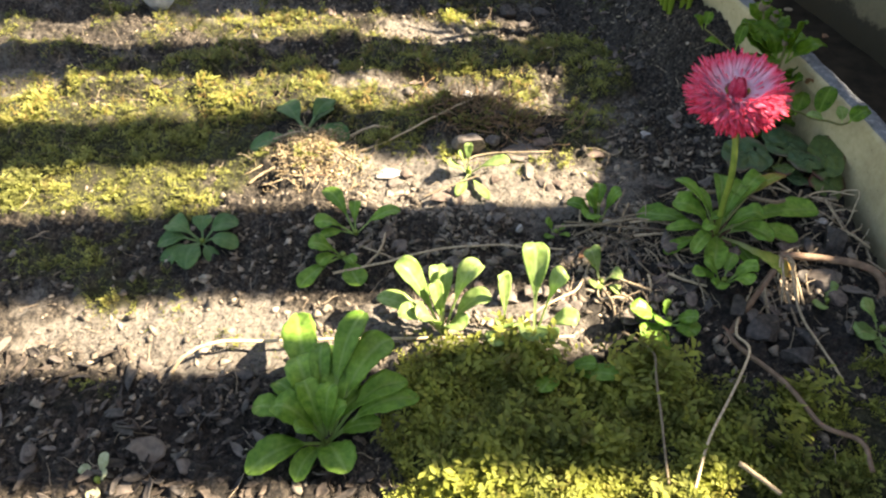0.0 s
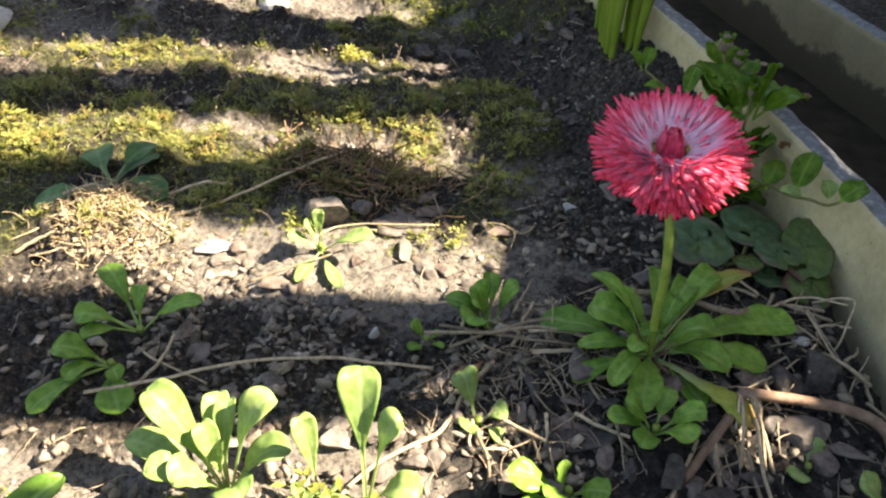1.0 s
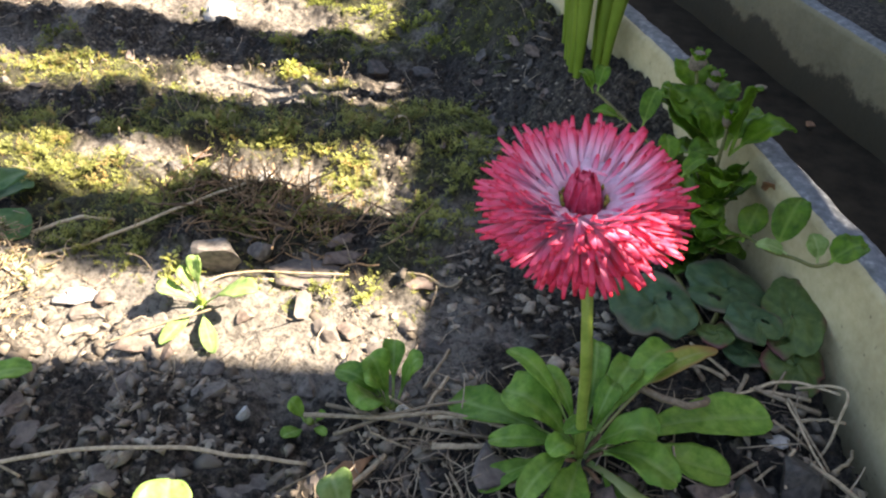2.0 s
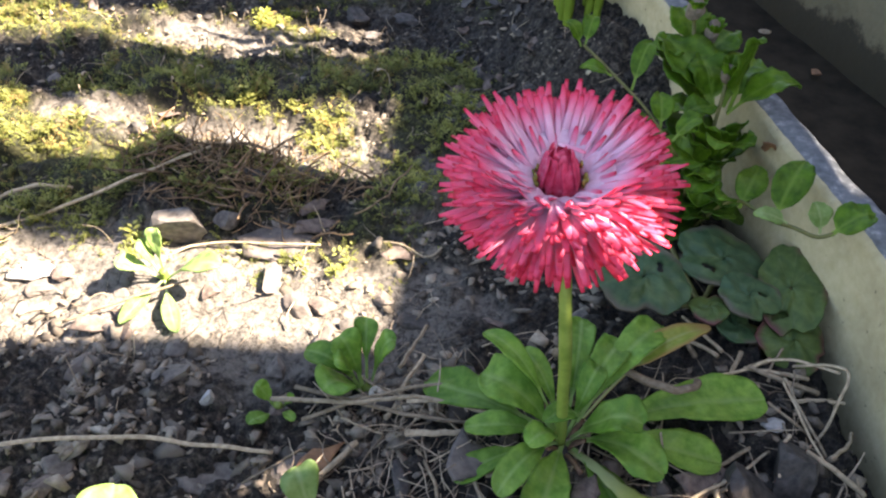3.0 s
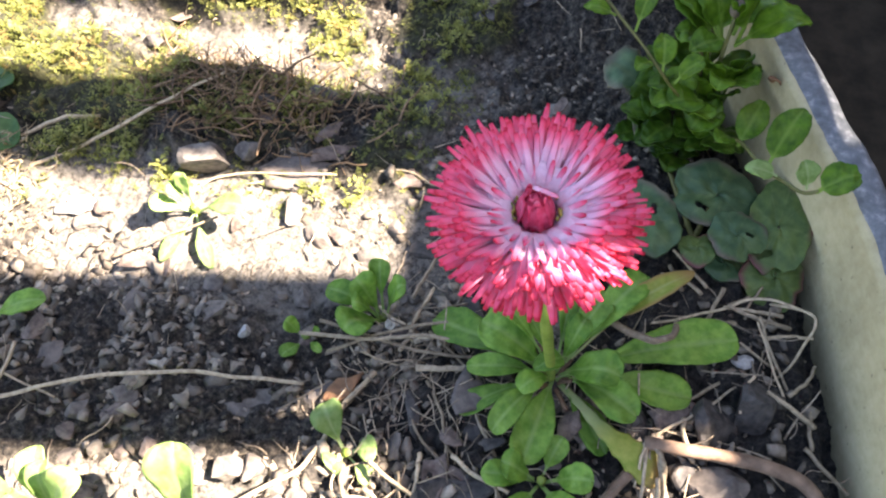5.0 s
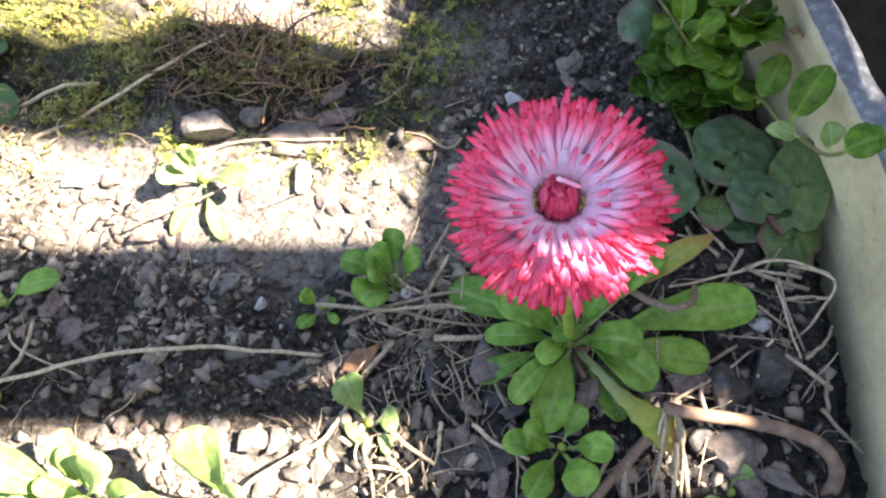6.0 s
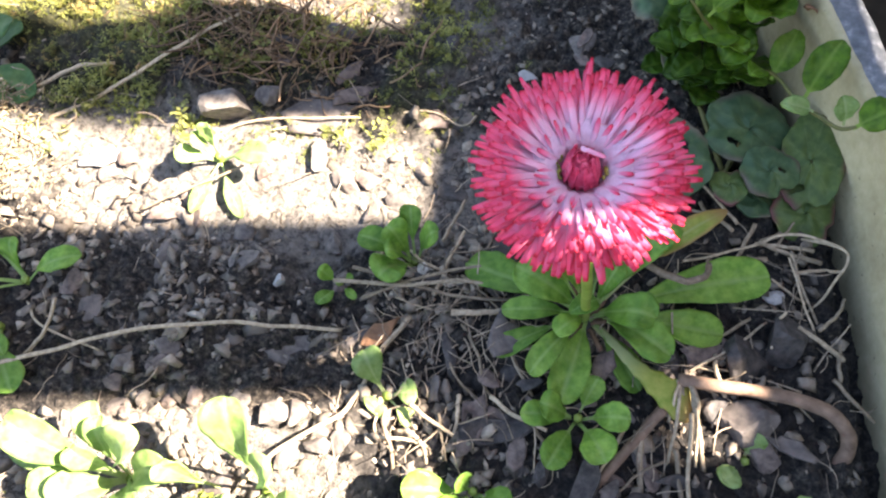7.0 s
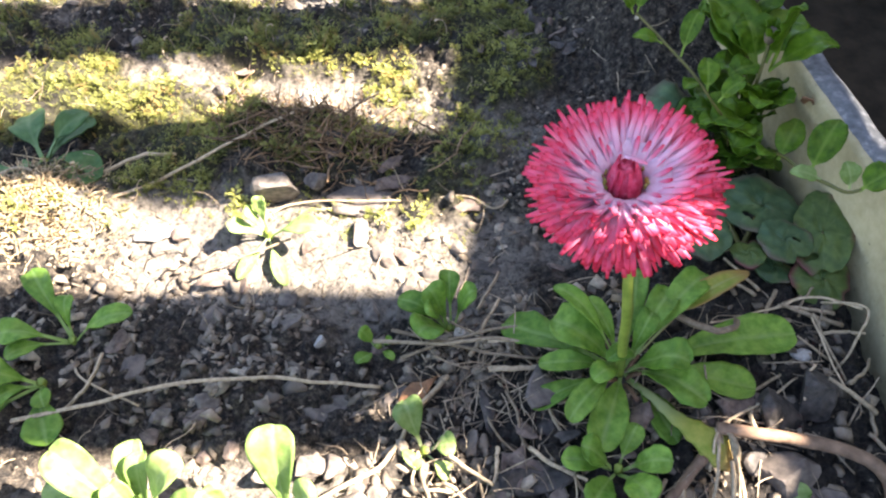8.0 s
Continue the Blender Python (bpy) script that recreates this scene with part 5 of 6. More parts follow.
stalk("root", [(.092, .292, .006), (.099, .291, .010), (.104, .285, .009), (.105, .276, .004)], 0.0010, "pale bent root under a seedling", category="root")
stalk("straw", [(.110, .334, .008), (.118, .322, .012), (.121, .312, .011), (.130, .304, .006)], 0.0008, "thin curved dry straw on dark litter")
stalk("straw", [(.104, .330, .006), (.108, .318, .010), (.116, .309, .009), (.133, .302, .006)], 0.0007, "thin curved dry straw on dark litter")
stalk("straw", [(.127, .334, .010), (.131, .322, .012), (.139, .310, .010), (.146, .300, .005)], 0.0010, "brown slanting straw below the daisy leaves")
stalk("straw", [(.096, .263, .012), (.108, .244, .016), (.108, .224, .018), (.109, .169, .018)], 0.0010, "long pale straw hanging over the moss")
stalk("straw", [(.192, .31, .02), (.193, .281, .016), (.198, .253, .018), (.199, .233, .018)], 0.0010, "long pale straw over dark stones")
stalk("straw", [(.172, .304, .010), (.156, .267, .016), (.157, .245, .018), (.13, .194, .022), (.117, .160, .022)], 0.0010, "long thin straw crossing the moss")
root = stalk("root", [(.150, .272, .012), (.157, .256, .014), (.171, .227, .018), (.182, .205, .020), (.198, .198, .020), (.199, .183, .020)], 0.0019, "dark branching root on the moss", BARK, "root")
part("side_branch", tube("side_branch", [(.182 - .150, .205 - .272, 0.008), (.176 - .150, .192 - .272, 0.010), (.169 - .150, .178 - .272, 0.008)], 0.0010, BARK, 14, 6, 1.0, 0.0008), root)
stalk("straw", [(.141, .181, .020), (.148, .174, .022), (.156, .167, .022)], 0.0016, "short sunlit white straw on the moss")
stalk("root", [(-.15, .217, .004), (-.141, .225, .012), (-.127, .233, .014), (-.101, .24, .010), (-.03, .25, .008), (.03, .256, .006), (.07, .262, .006)], 0.0014, "long arched dry root along the soil", category="root")
stalk("straw", [(.176, .300, .016), (.178, .288, .010), (.180, .272, .006)], 0.0016, "sunlit white straw among dark stones")
stalk("straw", [(.188, .298, .016), (.192, .282, .010), (.197, .266, .006)], 0.0012, "sunlit white straw among dark stones")
stalk("straw", [(.07, .423, .006), (.085, .424, .008), (.098, .419, .007), (.104, .423, .010)], 0.0007, "thin white straw at the edge of the sun")
stalk("straw", [(-.008, .402, .006), (.01, .412, .008), (.055, .418, .008)], 0.0007, "thin dry straw on mossy soil")
stalk("straw", [(-.03, .366, .006), (-.010, .376, .010), (.012, .388, .012)], 0.0008, "thin brown straw by a pale seedling")
stalk("straw", [(-.066, .322, .004), (-.052, .312, .010), (-.028, .306, .006)], 0.0007, "thin straw between seedlings")
r = random.Random(12)
for k in range(34):
    a = r.uniform(0, 6.28)
    cx, cy, sp = (0.222, 0.374, 0.014) if k < 11 else (0.218, 0.338, 0.022) if k < 19 else (0.112, 0.347, 0.020) if k < 28 else (0.135, 0.300, 0.02)
    x, y = min(cx + r.gauss(0, sp), float(rim(cy)) - 0.012), cy + r.gauss(0, sp * 0.6)
    ln = r.uniform(0.010, 0.024)
    z = ground_z(x, y) + r.uniform(0.002, 0.006)
    dx, dy = math.cos(a) * ln, math.sin(a) * ln
    x1 = min(x + dx, float(rim(y + dy)) - 0.003)
    z1 = ground_z(min(x1, float(rim(y + dy)) - 0.008), y + dy) + r.uniform(0.001, 0.006)
    stalk("straw", [(x, y, z), ((x + x1) / 2 + r.uniform(-.0015, .0015), y + dy / 2 + r.uniform(-.0015, .0015), (z + z1) / 2 + r.uniform(0, .001)), (x1, y + dy, z1)], r.uniform(0.0005, 0.0013), "dry grey-brown straw in the litter round the daisy")


# ---- single stones and chips ----
def stone(x, y, size, material, label, flat=0.6, turn=0.0, seed=1, name="stone", sink=0.35, category="stone", group="stones on the bed", tilt=0.0, wide=0.0):
    if category in ("bark", "dead leaf"):
        ob = thing(name, (x, y, ground_z(x, y) + 0.002 + 0.006 * size * abs(tilt)), label, category, group, plate_mesh(name, material, seed, size, 0.08 if wide else 0.45, wide))
    else:
        ob = thing(name, (x, y, ground_z(x, y) + size * flat * (1 - 2 * sink) * 0.5), label, category, group, stone_mesh(name, material, seed, size, flat, 3 if size > 0.006 else 2))
    ob.rotation_euler = (radians(tilt), radians(tilt * 0.4), radians(turn))
    return ob


stone(-.002, .4165, .0138, GREYSTONE, "angular grey-brown stone at the edge of the moss", 1.25, 20, 3, sink=0.12, tilt=24)
stone(.038, .460, .0085, GREYSTONE, "smooth dark grey pebble among dry roots", 0.6, 140, 4, sink=0.2)
stone(.037, .4180, .0165, DARKSTONE, "broad flat brown bark piece on the soil", 0.24, 12, 6, "bark_chip", category="bark", wide=0.62, tilt=9)
stone(.050, .4290, .0125, BROWNCHIP, "curled brown bark strip lying on another", 0.24, 35, 62, "bark_chip", category="bark", tilt=24)
stone(.012, .4240, .0070, GREYSTONE, "small grey stone beside bark", 0.7, 60, 63, sink=0.1)
stone(.047, .4400, .0100, BROWNCHIP, "curled brown bark piece behind a stone", 0.3, 60, 88, "bark_chip", category="bark", tilt=30)
stone(.018, .442, .0075, BROWNCHIP, "curved brown bark piece", 0.4, 10, 8, "bark_chip", category="bark")
stone(.124, .447, .0085, PALE, "pale rounded pebble behind the flower", 0.55, 30, 5)
stone(.036, .343, .0042, PALE, "small white stone on dark gravel", 0.8, 10, 9, sink=0.1)
stone(.209, .3315, .0135, SLATE, "dark slate stone by the edging", 0.6, 20, 12, sink=0.05)
stone(.2235, .3395, .0135, SLATE, "dark slate stone by the edging", 0.8, 75, 13, sink=0.1, tilt=14)
stone(.212, .3085, .0120, DARKSTONE, "dark rounded stone under the dead stalk", 0.7, 15, 41, sink=0.1)
stone(.2185, .3025, .0105, BROWNCHIP, "brown stone under the dead stalk", 0.5, 130, 42, sink=0.1)
stone(.174, .272, .0140, SLATE, "dark slate stone with one sunlit edge", 0.6, 40, 14, sink=0.2, tilt=10)
stone(.196, .271, .0105, SLATE, "dark rounded slate stone beside the moss", 0.6, 100, 15, sink=0.2)
stone(.187, .255, .0120, SLATE, "dark slate stone half under moss", 0.6, 10, 16, sink=0.25)
stone(.160, .283, .0100, SLATE, "dark slate stone in the litter", 0.5, 80, 18)
stone(-.121, .697, .0160, PALE, "pale grey rock at the back of the bed", 0.75, 30, 17, sink=0.2)
stone(-.30, .600, .0200, PALE, "pale rock in the sun at the back", 0.8, 0, 19, sink=0.2)
# slate colour here paints the shade that should fall on this chip
stone(.128, .296, .0125, SLATE, "flat bark chip coloured dark to look shaded", 0.22, 10, 20, "bark_chip", category="bark")
stone(.048, .318, .0150, GREYSTONE, "flat grey bark plate lying under a straw", 0.22, 12, 24, "bark_chip", category="bark", wide=0.42)
stone(.220, .356, .0044, PALE, "small white pebble by the straw", 0.75, 5, 22, sink=0.1)
stone(.079, .3265, .0095, RUST, "rust-brown bark chip on dark soil", 0.3, 50, 23, "bark_chip", category="bark")
stone(.076, .384, .0095, GREYSTONE, "pale domed stone sunk in the soil", 0.5, 0, 24, sink=0.45)
stone(.068, .293, .0080, BROWNCHIP, "sunlit pinkish stone chip beside a root", 0.5, 30, 25)
stone(-.002, .305, .0075, BROWNCHIP, "reddish brown stone chip on gravel", 0.5, 30, 26, sink=0.1)
stone(-.018, .303, .0062, GREYSTONE, "grey angular stone on gravel", 0.6, 70, 43, sink=0.1)
stone(-.008, .2915, .0046, GREYSTONE, "small tan pebble at the edge of the sun", 0.7, 70, 44, sink=0.1)
stone(-.056, .3890, .0130, PALE, "flat curled pale bark plate lying in the sun", 0.3, 15, 45, "bark_chip", category="bark", wide=0.42, tilt=8)
stone(.015, .364, .0078, GREYSTONE, "flat grey stone chip in the sun", 0.3, 150, 46, sink=0.1)
stone(-.018, .3655, .0120, BROWNCHIP, "curled brown dead leaf in the sun", 0.22, 20, 47, "dead_leaf", category="dead leaf", tilt=25)
stone(.072, .2875, .0085, GREYSTONE, "flat sunlit stone chip beside a root", 0.4, 40, 48, sink=0.1)
stone(-.055, .393, .0105, BROWNCHIP, "curled dead leaf piece in the sun", 0.22, 70, 27, "dead_leaf", category="dead leaf")
stone(-.058, .486, .0075, SLATE, "dark earth clod in the sun", 0.8, 0, 29, "clod", category="soil clod")
stone(.045, .648, .0110, SLATE, "dark crumbly earth clod", 0.7, 0, 31, "clod", category="soil clod")
stone(.012, .645, .0130, SLATE, "dark crumbly earth clod", 0.6, 50, 32, "clod", category="soil clod")
stone(.065, .715, .0130, SLATE, "dark earth clod on the moss", 0.9, 20, 33, "clod", category="soil clod")
stone(-.012, .492, .0085, PALE, "pale dry tuft stone in the sun", 0.8, 20, 34)
for k in range(26):
    rr = random.Random(500 + k)
    x, y = (rr.uniform(0.10, 0.235), rr.uniform(0.262, 0.37)) if k < 16 else (rr.uniform(0.08, 0.16), rr.uniform(0.39, 0.47))
    stone(min(x, float(rim(y)) - 0.012), y, rr.uniform(0.005, 0.0095), (SLATE, BROWNCHIP, GREYSTONE)[k % 3], ("dark slate chip in the litter", "brown bark chip in the litter", "grey stone chip in the litter")[k % 3], rr.uniform(0.25, 0.5), rr.uniform(0, 360), 600 + k, ("stone", "bark_chip", "stone")[k % 3], 0.25, ("stone", "bark", "stone")[k % 3], "chips in the litter", rr.uniform(-20, 20))
for k in range(46):
    rr = random.Random(6500 + k)
    x, y = rr.gauss(0.155, 0.045), rr.gauss(0.305, 0.026)
    if 0.095 < x < float(rim(y)) - 0.014 and y > 0.262:
        stone(x, y, rr.uniform(0.0055, 0.0125), (BROWNCHIP, SLATE, DARKSTONE)[k % 3], ("brown torn bark piece in dark litter", "dark torn bark piece in dark litter", "grey-brown torn bark piece in dark litter")[k % 3], 0.2, rr.uniform(0, 360), 6600 + k, "bark_chip", 0.1, "bark", "torn bark round the daisy", rr.uniform(-35, 35))
for k in range(110):
    rr = random.Random(800 + k)
    x, y = rr.uniform(-0.25, -0.02), rr.uniform(0.120, 0.226)
    stone(x, y, 0.0030 + 0.0090 * rr.uniform(0, 1) ** 1.6, (SLATE, DARKSTONE, SLATE)[k % 3], ("dark curled bark mulch chip", "grey-brown flat bark mulch chip", "dark flat bark mulch chip")[k % 3], rr.uniform(0.14, 0.28), rr.uniform(0, 360), 900 + k, "bark_chip", 0.1, "bark", "mulch chips in front", rr.uniform(-60, 60))
for k in range(70):
    rr = random.Random(2800 + k)
    x, y = rr.gauss(0.118, 0.020), rr.uniform(0.52, 0.645)
    if x < float(rim(y)) - 0.02:
        stone(x, y, rr.uniform(0.003, 0.0075), (BROWNCHIP, SLATE, SLATE)[k % 3], ("brown curled dead leaf on dark soil", "grey-brown flat bark chip on dark soil", "dark flat bark chip on dark soil")[k % 3], 0.2, rr.uniform(0, 360), 2900 + k, "bark_chip", 0.1, "bark", "dark litter by the bulb plant", rr.uniform(-50, 50))
for k in range(44):
    rr = random.Random(3800 + k)
    x, y = rr.uniform(-0.28, 0.05), rr.uniform(0.45, 0.70)
    stone(x, y, rr.uniform(0.003, 0.0075), (GREYSTONE, GREYSTONE, SLATE, BROWNCHIP)[k % 4], ("small worn stone in the moss", "small grey stone in the moss", "dark earth clod in the moss", "brown chip in the moss")[k % 4], rr.uniform(0.4, 0.8), rr.uniform(0, 360), 3900 + k, ("stone", "stone", "clod", "bark_chip")[k % 4], 0.15, ("stone", "stone", "soil clod", "bark")[k % 4], "bits in the moss", rr.uniform(-20, 20))
scrap = thing("dead_leaf", (.2235, .4565, .050), "rust-brown dead leaf caught on the edging", "dead leaf", me=plate_mesh("dead_leaf", RUST, 77, 0.0065, 0.5, 0.5))
scrap.rotation_euler = (radians(15), radians(55), radians(70))
for k in range(40):
    rr = random.Random(5200 + k)
    x, y = (rr.uniform(-0.02, 0.072), rr.uniform(0.262, 0.296)) if k < 18 else (rr.uniform(-0.07, 0.085), rr.uniform(0.357, 0.402)) if k < 32 else (rr.uniform(-0.09, 0.10), rr.uniform(0.305, 0.352))
    stone(x, y, rr.uniform(0.0042, 0.0085), (GREYSTONE, BROWNCHIP, DARKSTONE)[k % 3], ("flat grey stone chip on dry soil", "flat brown stone chip on dry soil", "flat dark stone chip on dry soil")[k % 3], rr.uniform(0.30, 0.5), rr.uniform(0, 360), 5300 + k, "stone", 0.1, "stone", "flat chips on the soil", rr.uniform(-18, 18))
snail = thing("snail_shell", (.092, .355, ground_z(.092, .355) + 0.003), "small empty pale snail shell beside a seedling", "shell")
part("shell", tube("shell", [(0.0022 * (1 - k / 16) * math.cos(k * 0.8), 0.0022 * (1 - k / 16) * math.sin(k * 0.8), 0.0035 * k / 16) for k in range(15)], 0.0016, SHELL, 60, 8, 1.0, 0.0, (1.0, 0.25)), snail)
for x, y, a, m in ((0.270, 0.663, 20, STRAW_ONE), (0.292, 0.620, 60, RUST)):
    ob = thing("leaf_scrap", (x, y, PATH_Z + 0.004), "small dry leaf scrap on the path", "dead leaf", "scraps on the path", stone_mesh("leaf_scrap", m, int(a), 0.0055, 0.25))
    ob.rotation_euler = (0, 0, radians(a))

# ---- dry moss mound, roots, moss, litter and gravel ----
def curl_templates(count, length, radius, sides=4, bend=0.5, seed=0):
    out = []
    for k in range(count):
        q = random.Random(seed + k)
        p = [(0, 0, 0)]
        a, e = q.uniform(-0.5, 0.5), q.uniform(0.0, 0.8)
        for _ in range(4):
            a, e = a + q.uniform(-bend, bend), e + q.uniform(-bend, bend) - 0.12
            s = length / 4
            p.append((p[-1][0] + s * math.cos(a) * math.cos(e), p[-1][1] + s * math.sin(a) * math.cos(e), max(p[-1][2] + s * math.sin(e), -0.2 * s)))
        out.append(tube_arrays(spline(p, 7), radius * np.linspace(1, 0.5, 7), sides))
    return out


def strew(name, templates, x, y, z, sizes, material, label, category, lean=0.35):
    n = len(x)
    v, f, a = scatter(templates, rng.integers(0, len(templates), n), np.stack([x, y, z], -1), rng.uniform(0, 6.283, n), sizes, rng.uniform(-lean, lean, (n, 2)))
    return thing(name, (0, 0, 0), label, category, me=mesh_of(name, v, f, material, along=a), kind="stuff")


n = 1300
x, y = rng.normal(-0.106, 0.0165, n), rng.normal(0.388, 0.0115, n)
strew("dry_moss_mound", curl_templates(10, 0.010, 0.00030, 4, 0.8, 40) + curl_templates(1, 0.015, 0.00034, 4, 0.35, 240) + [(v * 0.0021, f) for v, f in (chip_arrays(k) for k in (3, 9, 15, 21, 27, 33))], x, y, height(x, y) + rng.uniform(-0.002, 0.004, n), rng.uniform(0.5, 1.2, n), HAY, "mound of orange-brown dry moss and straw", "dry moss")
n = 560
x, y = rng.normal(0.008, 0.026, n), rng.normal(0.453, 0.012, n)
strew("dry_roots", curl_templates(9, 0.014, 0.00028, 4, 0.6, 60) + curl_templates(3, 0.017, 0.00055, 5, 0.35, 260), x, y, height(x, y) + rng.uniform(-0.001, 0.005, n), rng.uniform(0.5, 1.3, n), ROOTS, "tangle of tan dry roots and grass", "dry roots")
n = 1500
x, y = rng.uniform(-0.36, 0.235, n), rng.uniform(0.12, 0.75, n)
ok = x < rim(y) - 0.012
x, y = x[ok], y[ok]
n = len(x)
strew("dry_litter", curl_templates(10, 0.014, 0.0003, 4, 0.45, 80), x, y, height(x, y) + rng.uniform(0.0, 0.0015, n), rng.uniform(0.25, 1.1, n), STRAW, "fine dry straw and root bits over the soil", "plant litter")
n = 420
x, y = np.concatenate([rng.normal(0.17, 0.05, n // 2), rng.normal(0.115, 0.022, n - n // 2)]), np.concatenate([rng.normal(0.325, 0.03, n // 2), rng.normal(0.338, 0.020, n - n // 2)])
ok = x < rim(y) - 0.012
x, y = x[ok], y[ok]
strew("straw_litter", curl_templates(6, 0.018, 0.00036, 4, 0.14, 120) + curl_templates(8, 0.014, 0.00028, 4, 0.75, 140), x, y, height(x, y) + rng.uniform(0.0, 0.004, len(x)), rng.uniform(0.4, 1.2, len(x)), STRAW, "tangled dry straw round the daisy", "plant litter")

plates = []
for k in range(16):
    me = plate_mesh("plate", SLATE, 7000 + k, 1.0, 0.5)
    co = np.array([v.co[:] for v in me.vertices])
    plates.append((co, np.array([p.vertices[:] for p in me.polygons])))
    bpy.data.meshes.remove(me)
n = 900
x, y = rng.uniform(-0.30, -0.02, n), rng.uniform(0.10, 0.228, n)
strew("bark_mulch", plates, x, y, height(x, y) + rng.uniform(-0.0005, 0.0025, n), 0.0018 + 0.0056 * rng.uniform(0, 1, n) ** 1.8, MULCH, "fine dark torn bark mulch in front of the bed", "bark mulch", 0.7)


def sprig(seed, leaflets, length, width):
    """A moss shoot: a curved thread with small pointed leaflets on both sides."""
    q = random.Random(seed)
    v, f, al = [], [], []
    a0, bend, lean = q.uniform(0, 6.28), q.uniform(-1.2, 1.2), q.uniform(0.15, 0.9)
    for k in range(leaflets):
        u = (k + 1) / leaflets
        r, z = lean * u * u, u * (1 - 0.35 * lean * u)
        a = a0 + bend * u
        px, py, pz = r * math.cos(a), r * math.sin(a), z * 0.8
        side = a + (1.3 if k % 2 else -1.3) + q.uniform(-0.7, 0.7)
        ln = length * (1.15 - 0.5 * u) * q.uniform(0.7, 1.2)
        rise = q.uniform(0.1, 0.9)
        dx, dy, dz = math.cos(side) * math.cos(rise), math.sin(side) * math.cos(rise), math.sin(rise)
        nx, ny = -math.sin(side) * width, math.cos(side) * width
        b = len(v)
        v += [(px, py, pz), (px + 0.5 * ln * dx + nx, py + 0.5 * ln * dy + ny, pz + 0.6 * ln * dz), (px + ln * dx, py + ln * dy, pz + ln * dz * 0.8), (px + 0.5 * ln * dx - nx, py + 0.5 * ln * dy - ny, pz + 0.6 * ln * dz)]
        al += [u * 0.6, u * 0.8, u, u * 0.8]
        f += [(b, b + 1, b + 2), (b, b + 2, b + 3)]
    return np.array(v), np.array(f), np.array(al)


def moss_field(name, count, box, keep, templates, size, material, label, lift=0.0, gaps=0.0):
    x, y = rng.uniform(box[0], box[1], count), rng.uniform(box[2], box[3], count)
    m = moss_amount(x, y)
    ok = (rng.uniform(0, 1, count) < m * keep) & ((x < rim(y) - 0.004) | (x > rim(y) + 2 * BOARD_W + PATH_W))
    ok &= vnoise(x * 62, y * 62, 19) * 0.7 + vnoise(x * 150, y * 150, 29) * 0.3 > gaps * (0.75 + 0.65 * smooth(0.06, 0.18, x))
    x, y, m = x[ok], y[ok], m[ok]
    s = rng.uniform(0.45, 1.35, len(x)) * size * (0.4 + 0.5 * m) * (0.40 + 1.5 * vnoise(x * 80, y * 80, 12) ** 2 + 0.3 * vnoise(x * 200, y * 200, 15))
    return strew(name, templates, x, y, height(x, y) - 0.0006 + lift, s, material, label, "moss", 0.45)


SPRIGS = [sprig(k, 9, 0.55, 0.10) for k in range(12)]
FINE_SPRIGS = [sprig(k + 50, 20, 0.27, 0.040) for k in range(12)]
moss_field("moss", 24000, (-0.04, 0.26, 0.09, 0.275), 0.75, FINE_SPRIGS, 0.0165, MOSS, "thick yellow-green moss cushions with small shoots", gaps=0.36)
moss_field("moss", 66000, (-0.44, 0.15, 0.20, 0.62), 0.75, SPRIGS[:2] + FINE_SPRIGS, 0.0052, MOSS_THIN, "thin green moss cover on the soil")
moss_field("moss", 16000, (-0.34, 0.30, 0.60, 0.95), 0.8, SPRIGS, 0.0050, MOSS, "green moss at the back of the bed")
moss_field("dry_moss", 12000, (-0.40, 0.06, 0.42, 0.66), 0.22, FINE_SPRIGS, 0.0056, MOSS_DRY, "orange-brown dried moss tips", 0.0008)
moss_field("moss", 3000, (0.32, 0.60, 0.45, 1.0), 0.8, SPRIGS, 0.006, MOSS, "moss beyond the second edging")

n = 130
x, y = rng.uniform(-0.40, 0.06, n), rng.uniform(0.50, 0.64, n)
ok = rng.uniform(0, 1, n) < 0.2 + 0.8 * moss_amount(x, y)
x, y = x[ok], y[ok]
shapes = []
for k in range(6):
    q = random.Random(90 + k)
    b, w = q.uniform(0.2, 0.5), q.uniform(0, 6.28)
    line = spline([(0, 0, 0), (0.1 * b, 0, 0.5), (0.5 * b, 0.05, 0.95), (1.1 * b, 0.1, 1.0), (1.3 * b, 0.1, 0.86)], 9)
    shapes.append(tube_arrays(line, np.array([0.030, 0.028, 0.026, 0.025, 0.025, 0.030, 0.050, 0.062, 0.03]), 5))
strew("moss_stalks", shapes, x, y, height(x, y), rng.uniform(0.005, 0.0125, len(x)), STRAW, "thin bent moss stalks with pale capsules", "moss", 0.25)


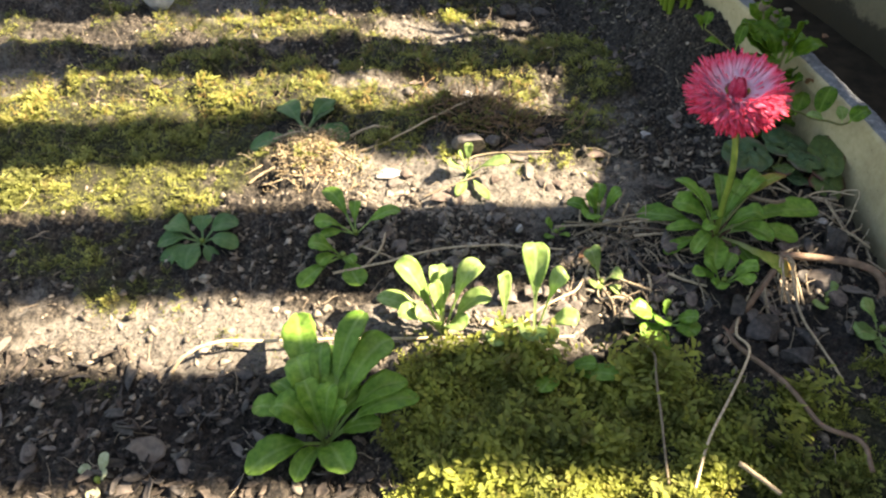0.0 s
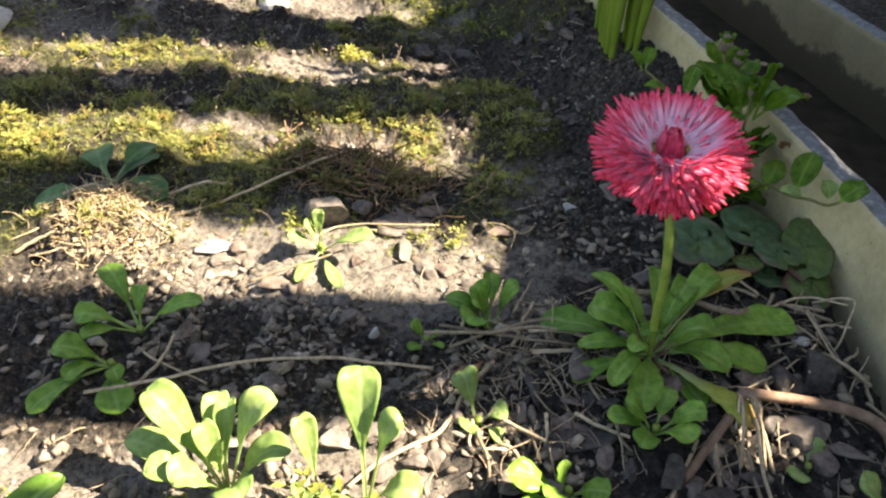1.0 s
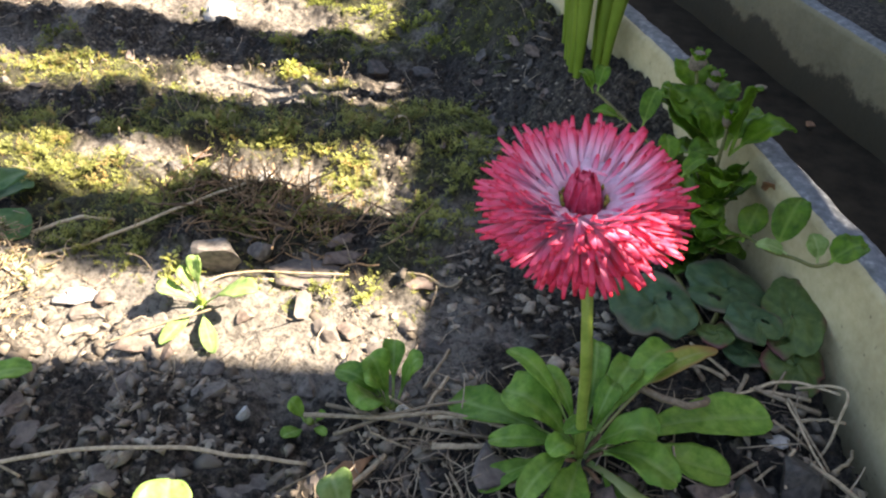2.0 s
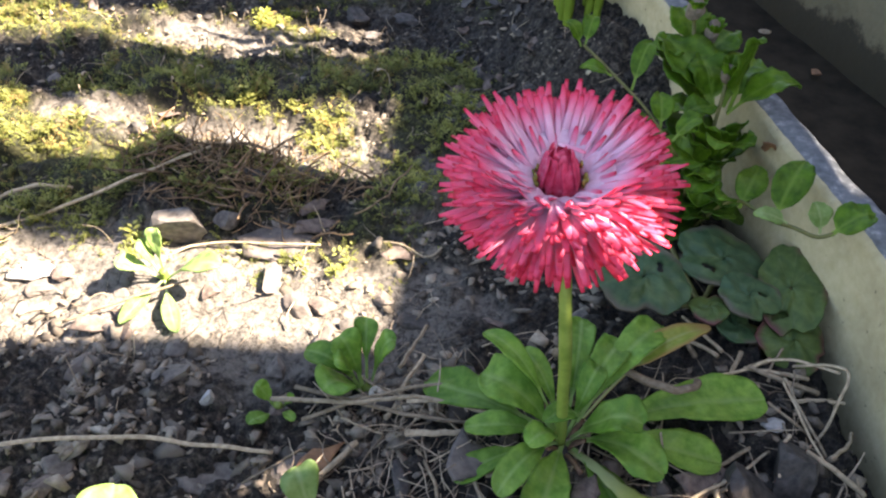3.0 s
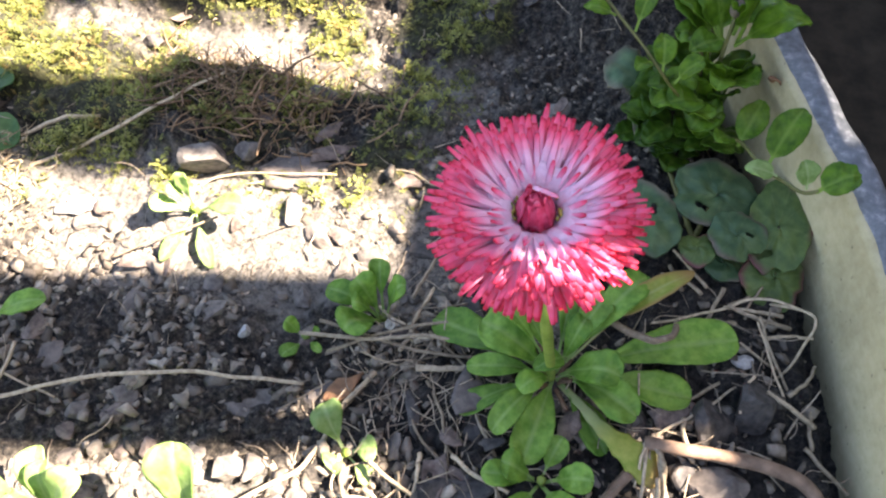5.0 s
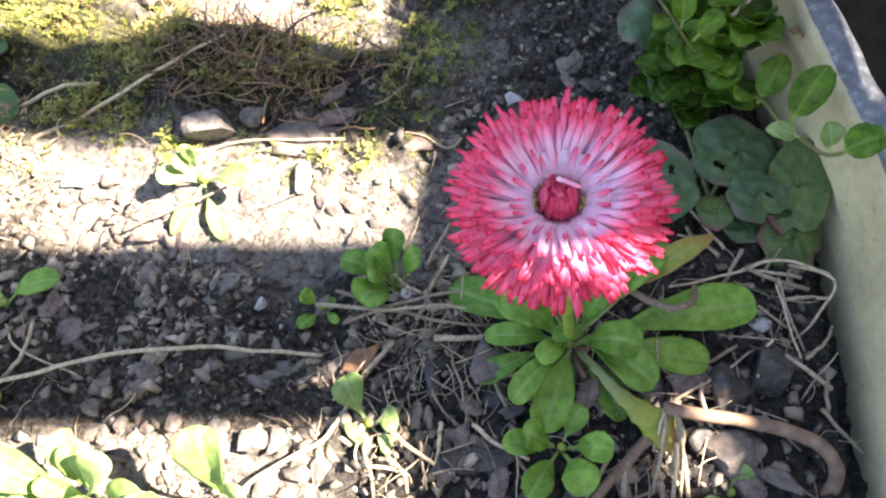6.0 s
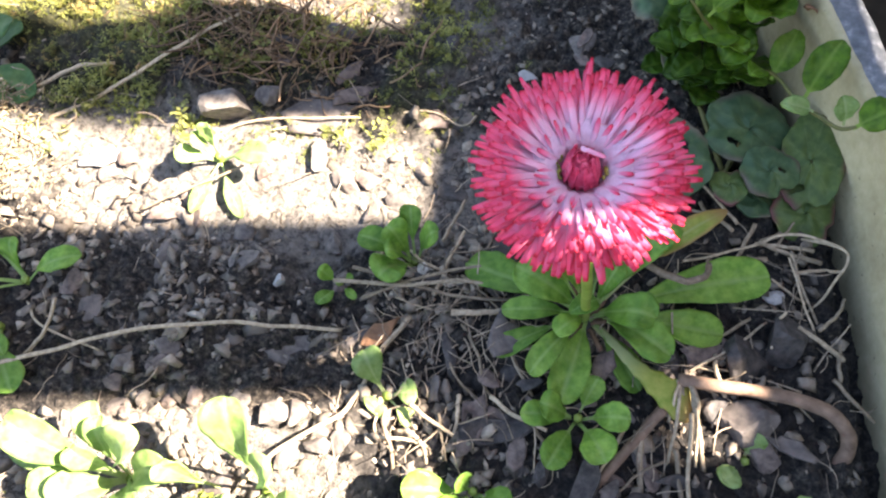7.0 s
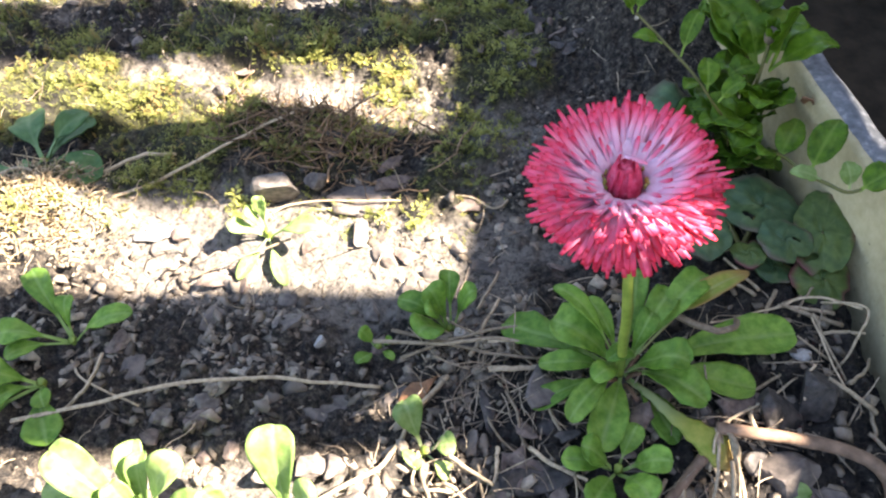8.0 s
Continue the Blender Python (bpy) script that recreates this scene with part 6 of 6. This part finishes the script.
def gravel_weight(x, y):
    w = 1.3 * blob(x, y, 0.02, 0.340, 0.12, 0.026) + 0.08 * blob(x, y, 0.03, 0.39, 0.10, 0.03) + 0.42 * blob(x, y, 0.13, 0.45, 0.07, 0.06) + 0.30 * blob(x, y, 0.02, 0.275, 0.11, 0.025)
    w = w + 0.2 * blob(x, y, 0.17, 0.31, 0.07, 0.05) + 0.15 * blob(x, y, 0.13, 0.62, 0.06, 0.09) + 0.22 * (y > 0.44) * (x < 0.06) + 0.15 * blob(x, y, -0.15, 0.2, 0.15, 0.07) + 0.07
    w = w * (1 - 0.8 * np.clip(1.3 * blob(x, y, 0.025, 0.388, 0.085, 0.024), 0, 1))
    return np.clip(w * (0.05 + 1.7 * smooth(0.25, 0.75, 0.65 * vnoise(x * 38, y * 38, 51) + 0.35 * vnoise(x * 110, y * 110, 52))), 0, 1)


CHIPS = [chip_arrays(k) for k in range(14)]
n = 44000
x, y = rng.uniform(-0.36, 0.25, n), rng.uniform(0.16, 0.75, n)
ok = (rng.uniform(0, 1, n) < gravel_weight(x, y)) & (x < rim(y) - 0.006) & (moss_amount(x, y) < 0.7)
x, y = x[ok], y[ok]
s = (0.0010 + 0.0042 * rng.uniform(0, 1, len(x)) ** 2.2) * (1 - 0.45 * smooth(0.43, 0.46, y))
gv, gf, _ = scatter(CHIPS, rng.integers(0, 14, len(x)), np.stack([x, y, height(x, y) + 0.1 * s], -1), rng.uniform(0, 6.3, len(x)), s, rng.uniform(-0.4, 0.4, (len(x), 2)))
thing("gravel", (0, 0, 0), "fine angular grey-brown gravel and crumbs on the soil", "gravel", me=mesh_of("gravel", gv, gf, GRAVEL, False), kind="stuff")
CHIP_MESHES = [mesh_of("pebble", v, f, PEBBLE, False) for v, f in CHIPS]
made = 0
while made < 295:
    x, y = rng.uniform(-0.10, 0.12), rng.uniform(0.285, 0.385)
    if rng.uniform() > float(gravel_weight(np.array(x), np.array(y))):
        continue
    s = 0.0020 + 0.0048 * rng.uniform() ** 2.0
    m = Matrix.Translation((x, y, ground_z(x, y) + 0.15 * s)) @ pose(0, 0, 0, rng.uniform(-25, 25), rng.uniform(-25, 25), rng.uniform(0, 360)) @ Matrix.Diagonal((s, s * rng.uniform(0.6, 1.0), s * rng.uniform(0.5, 1.0), 1))
    part("pebble", CHIP_MESHES[int(rng.integers(0, 14))], ground, "", m)
    made += 1
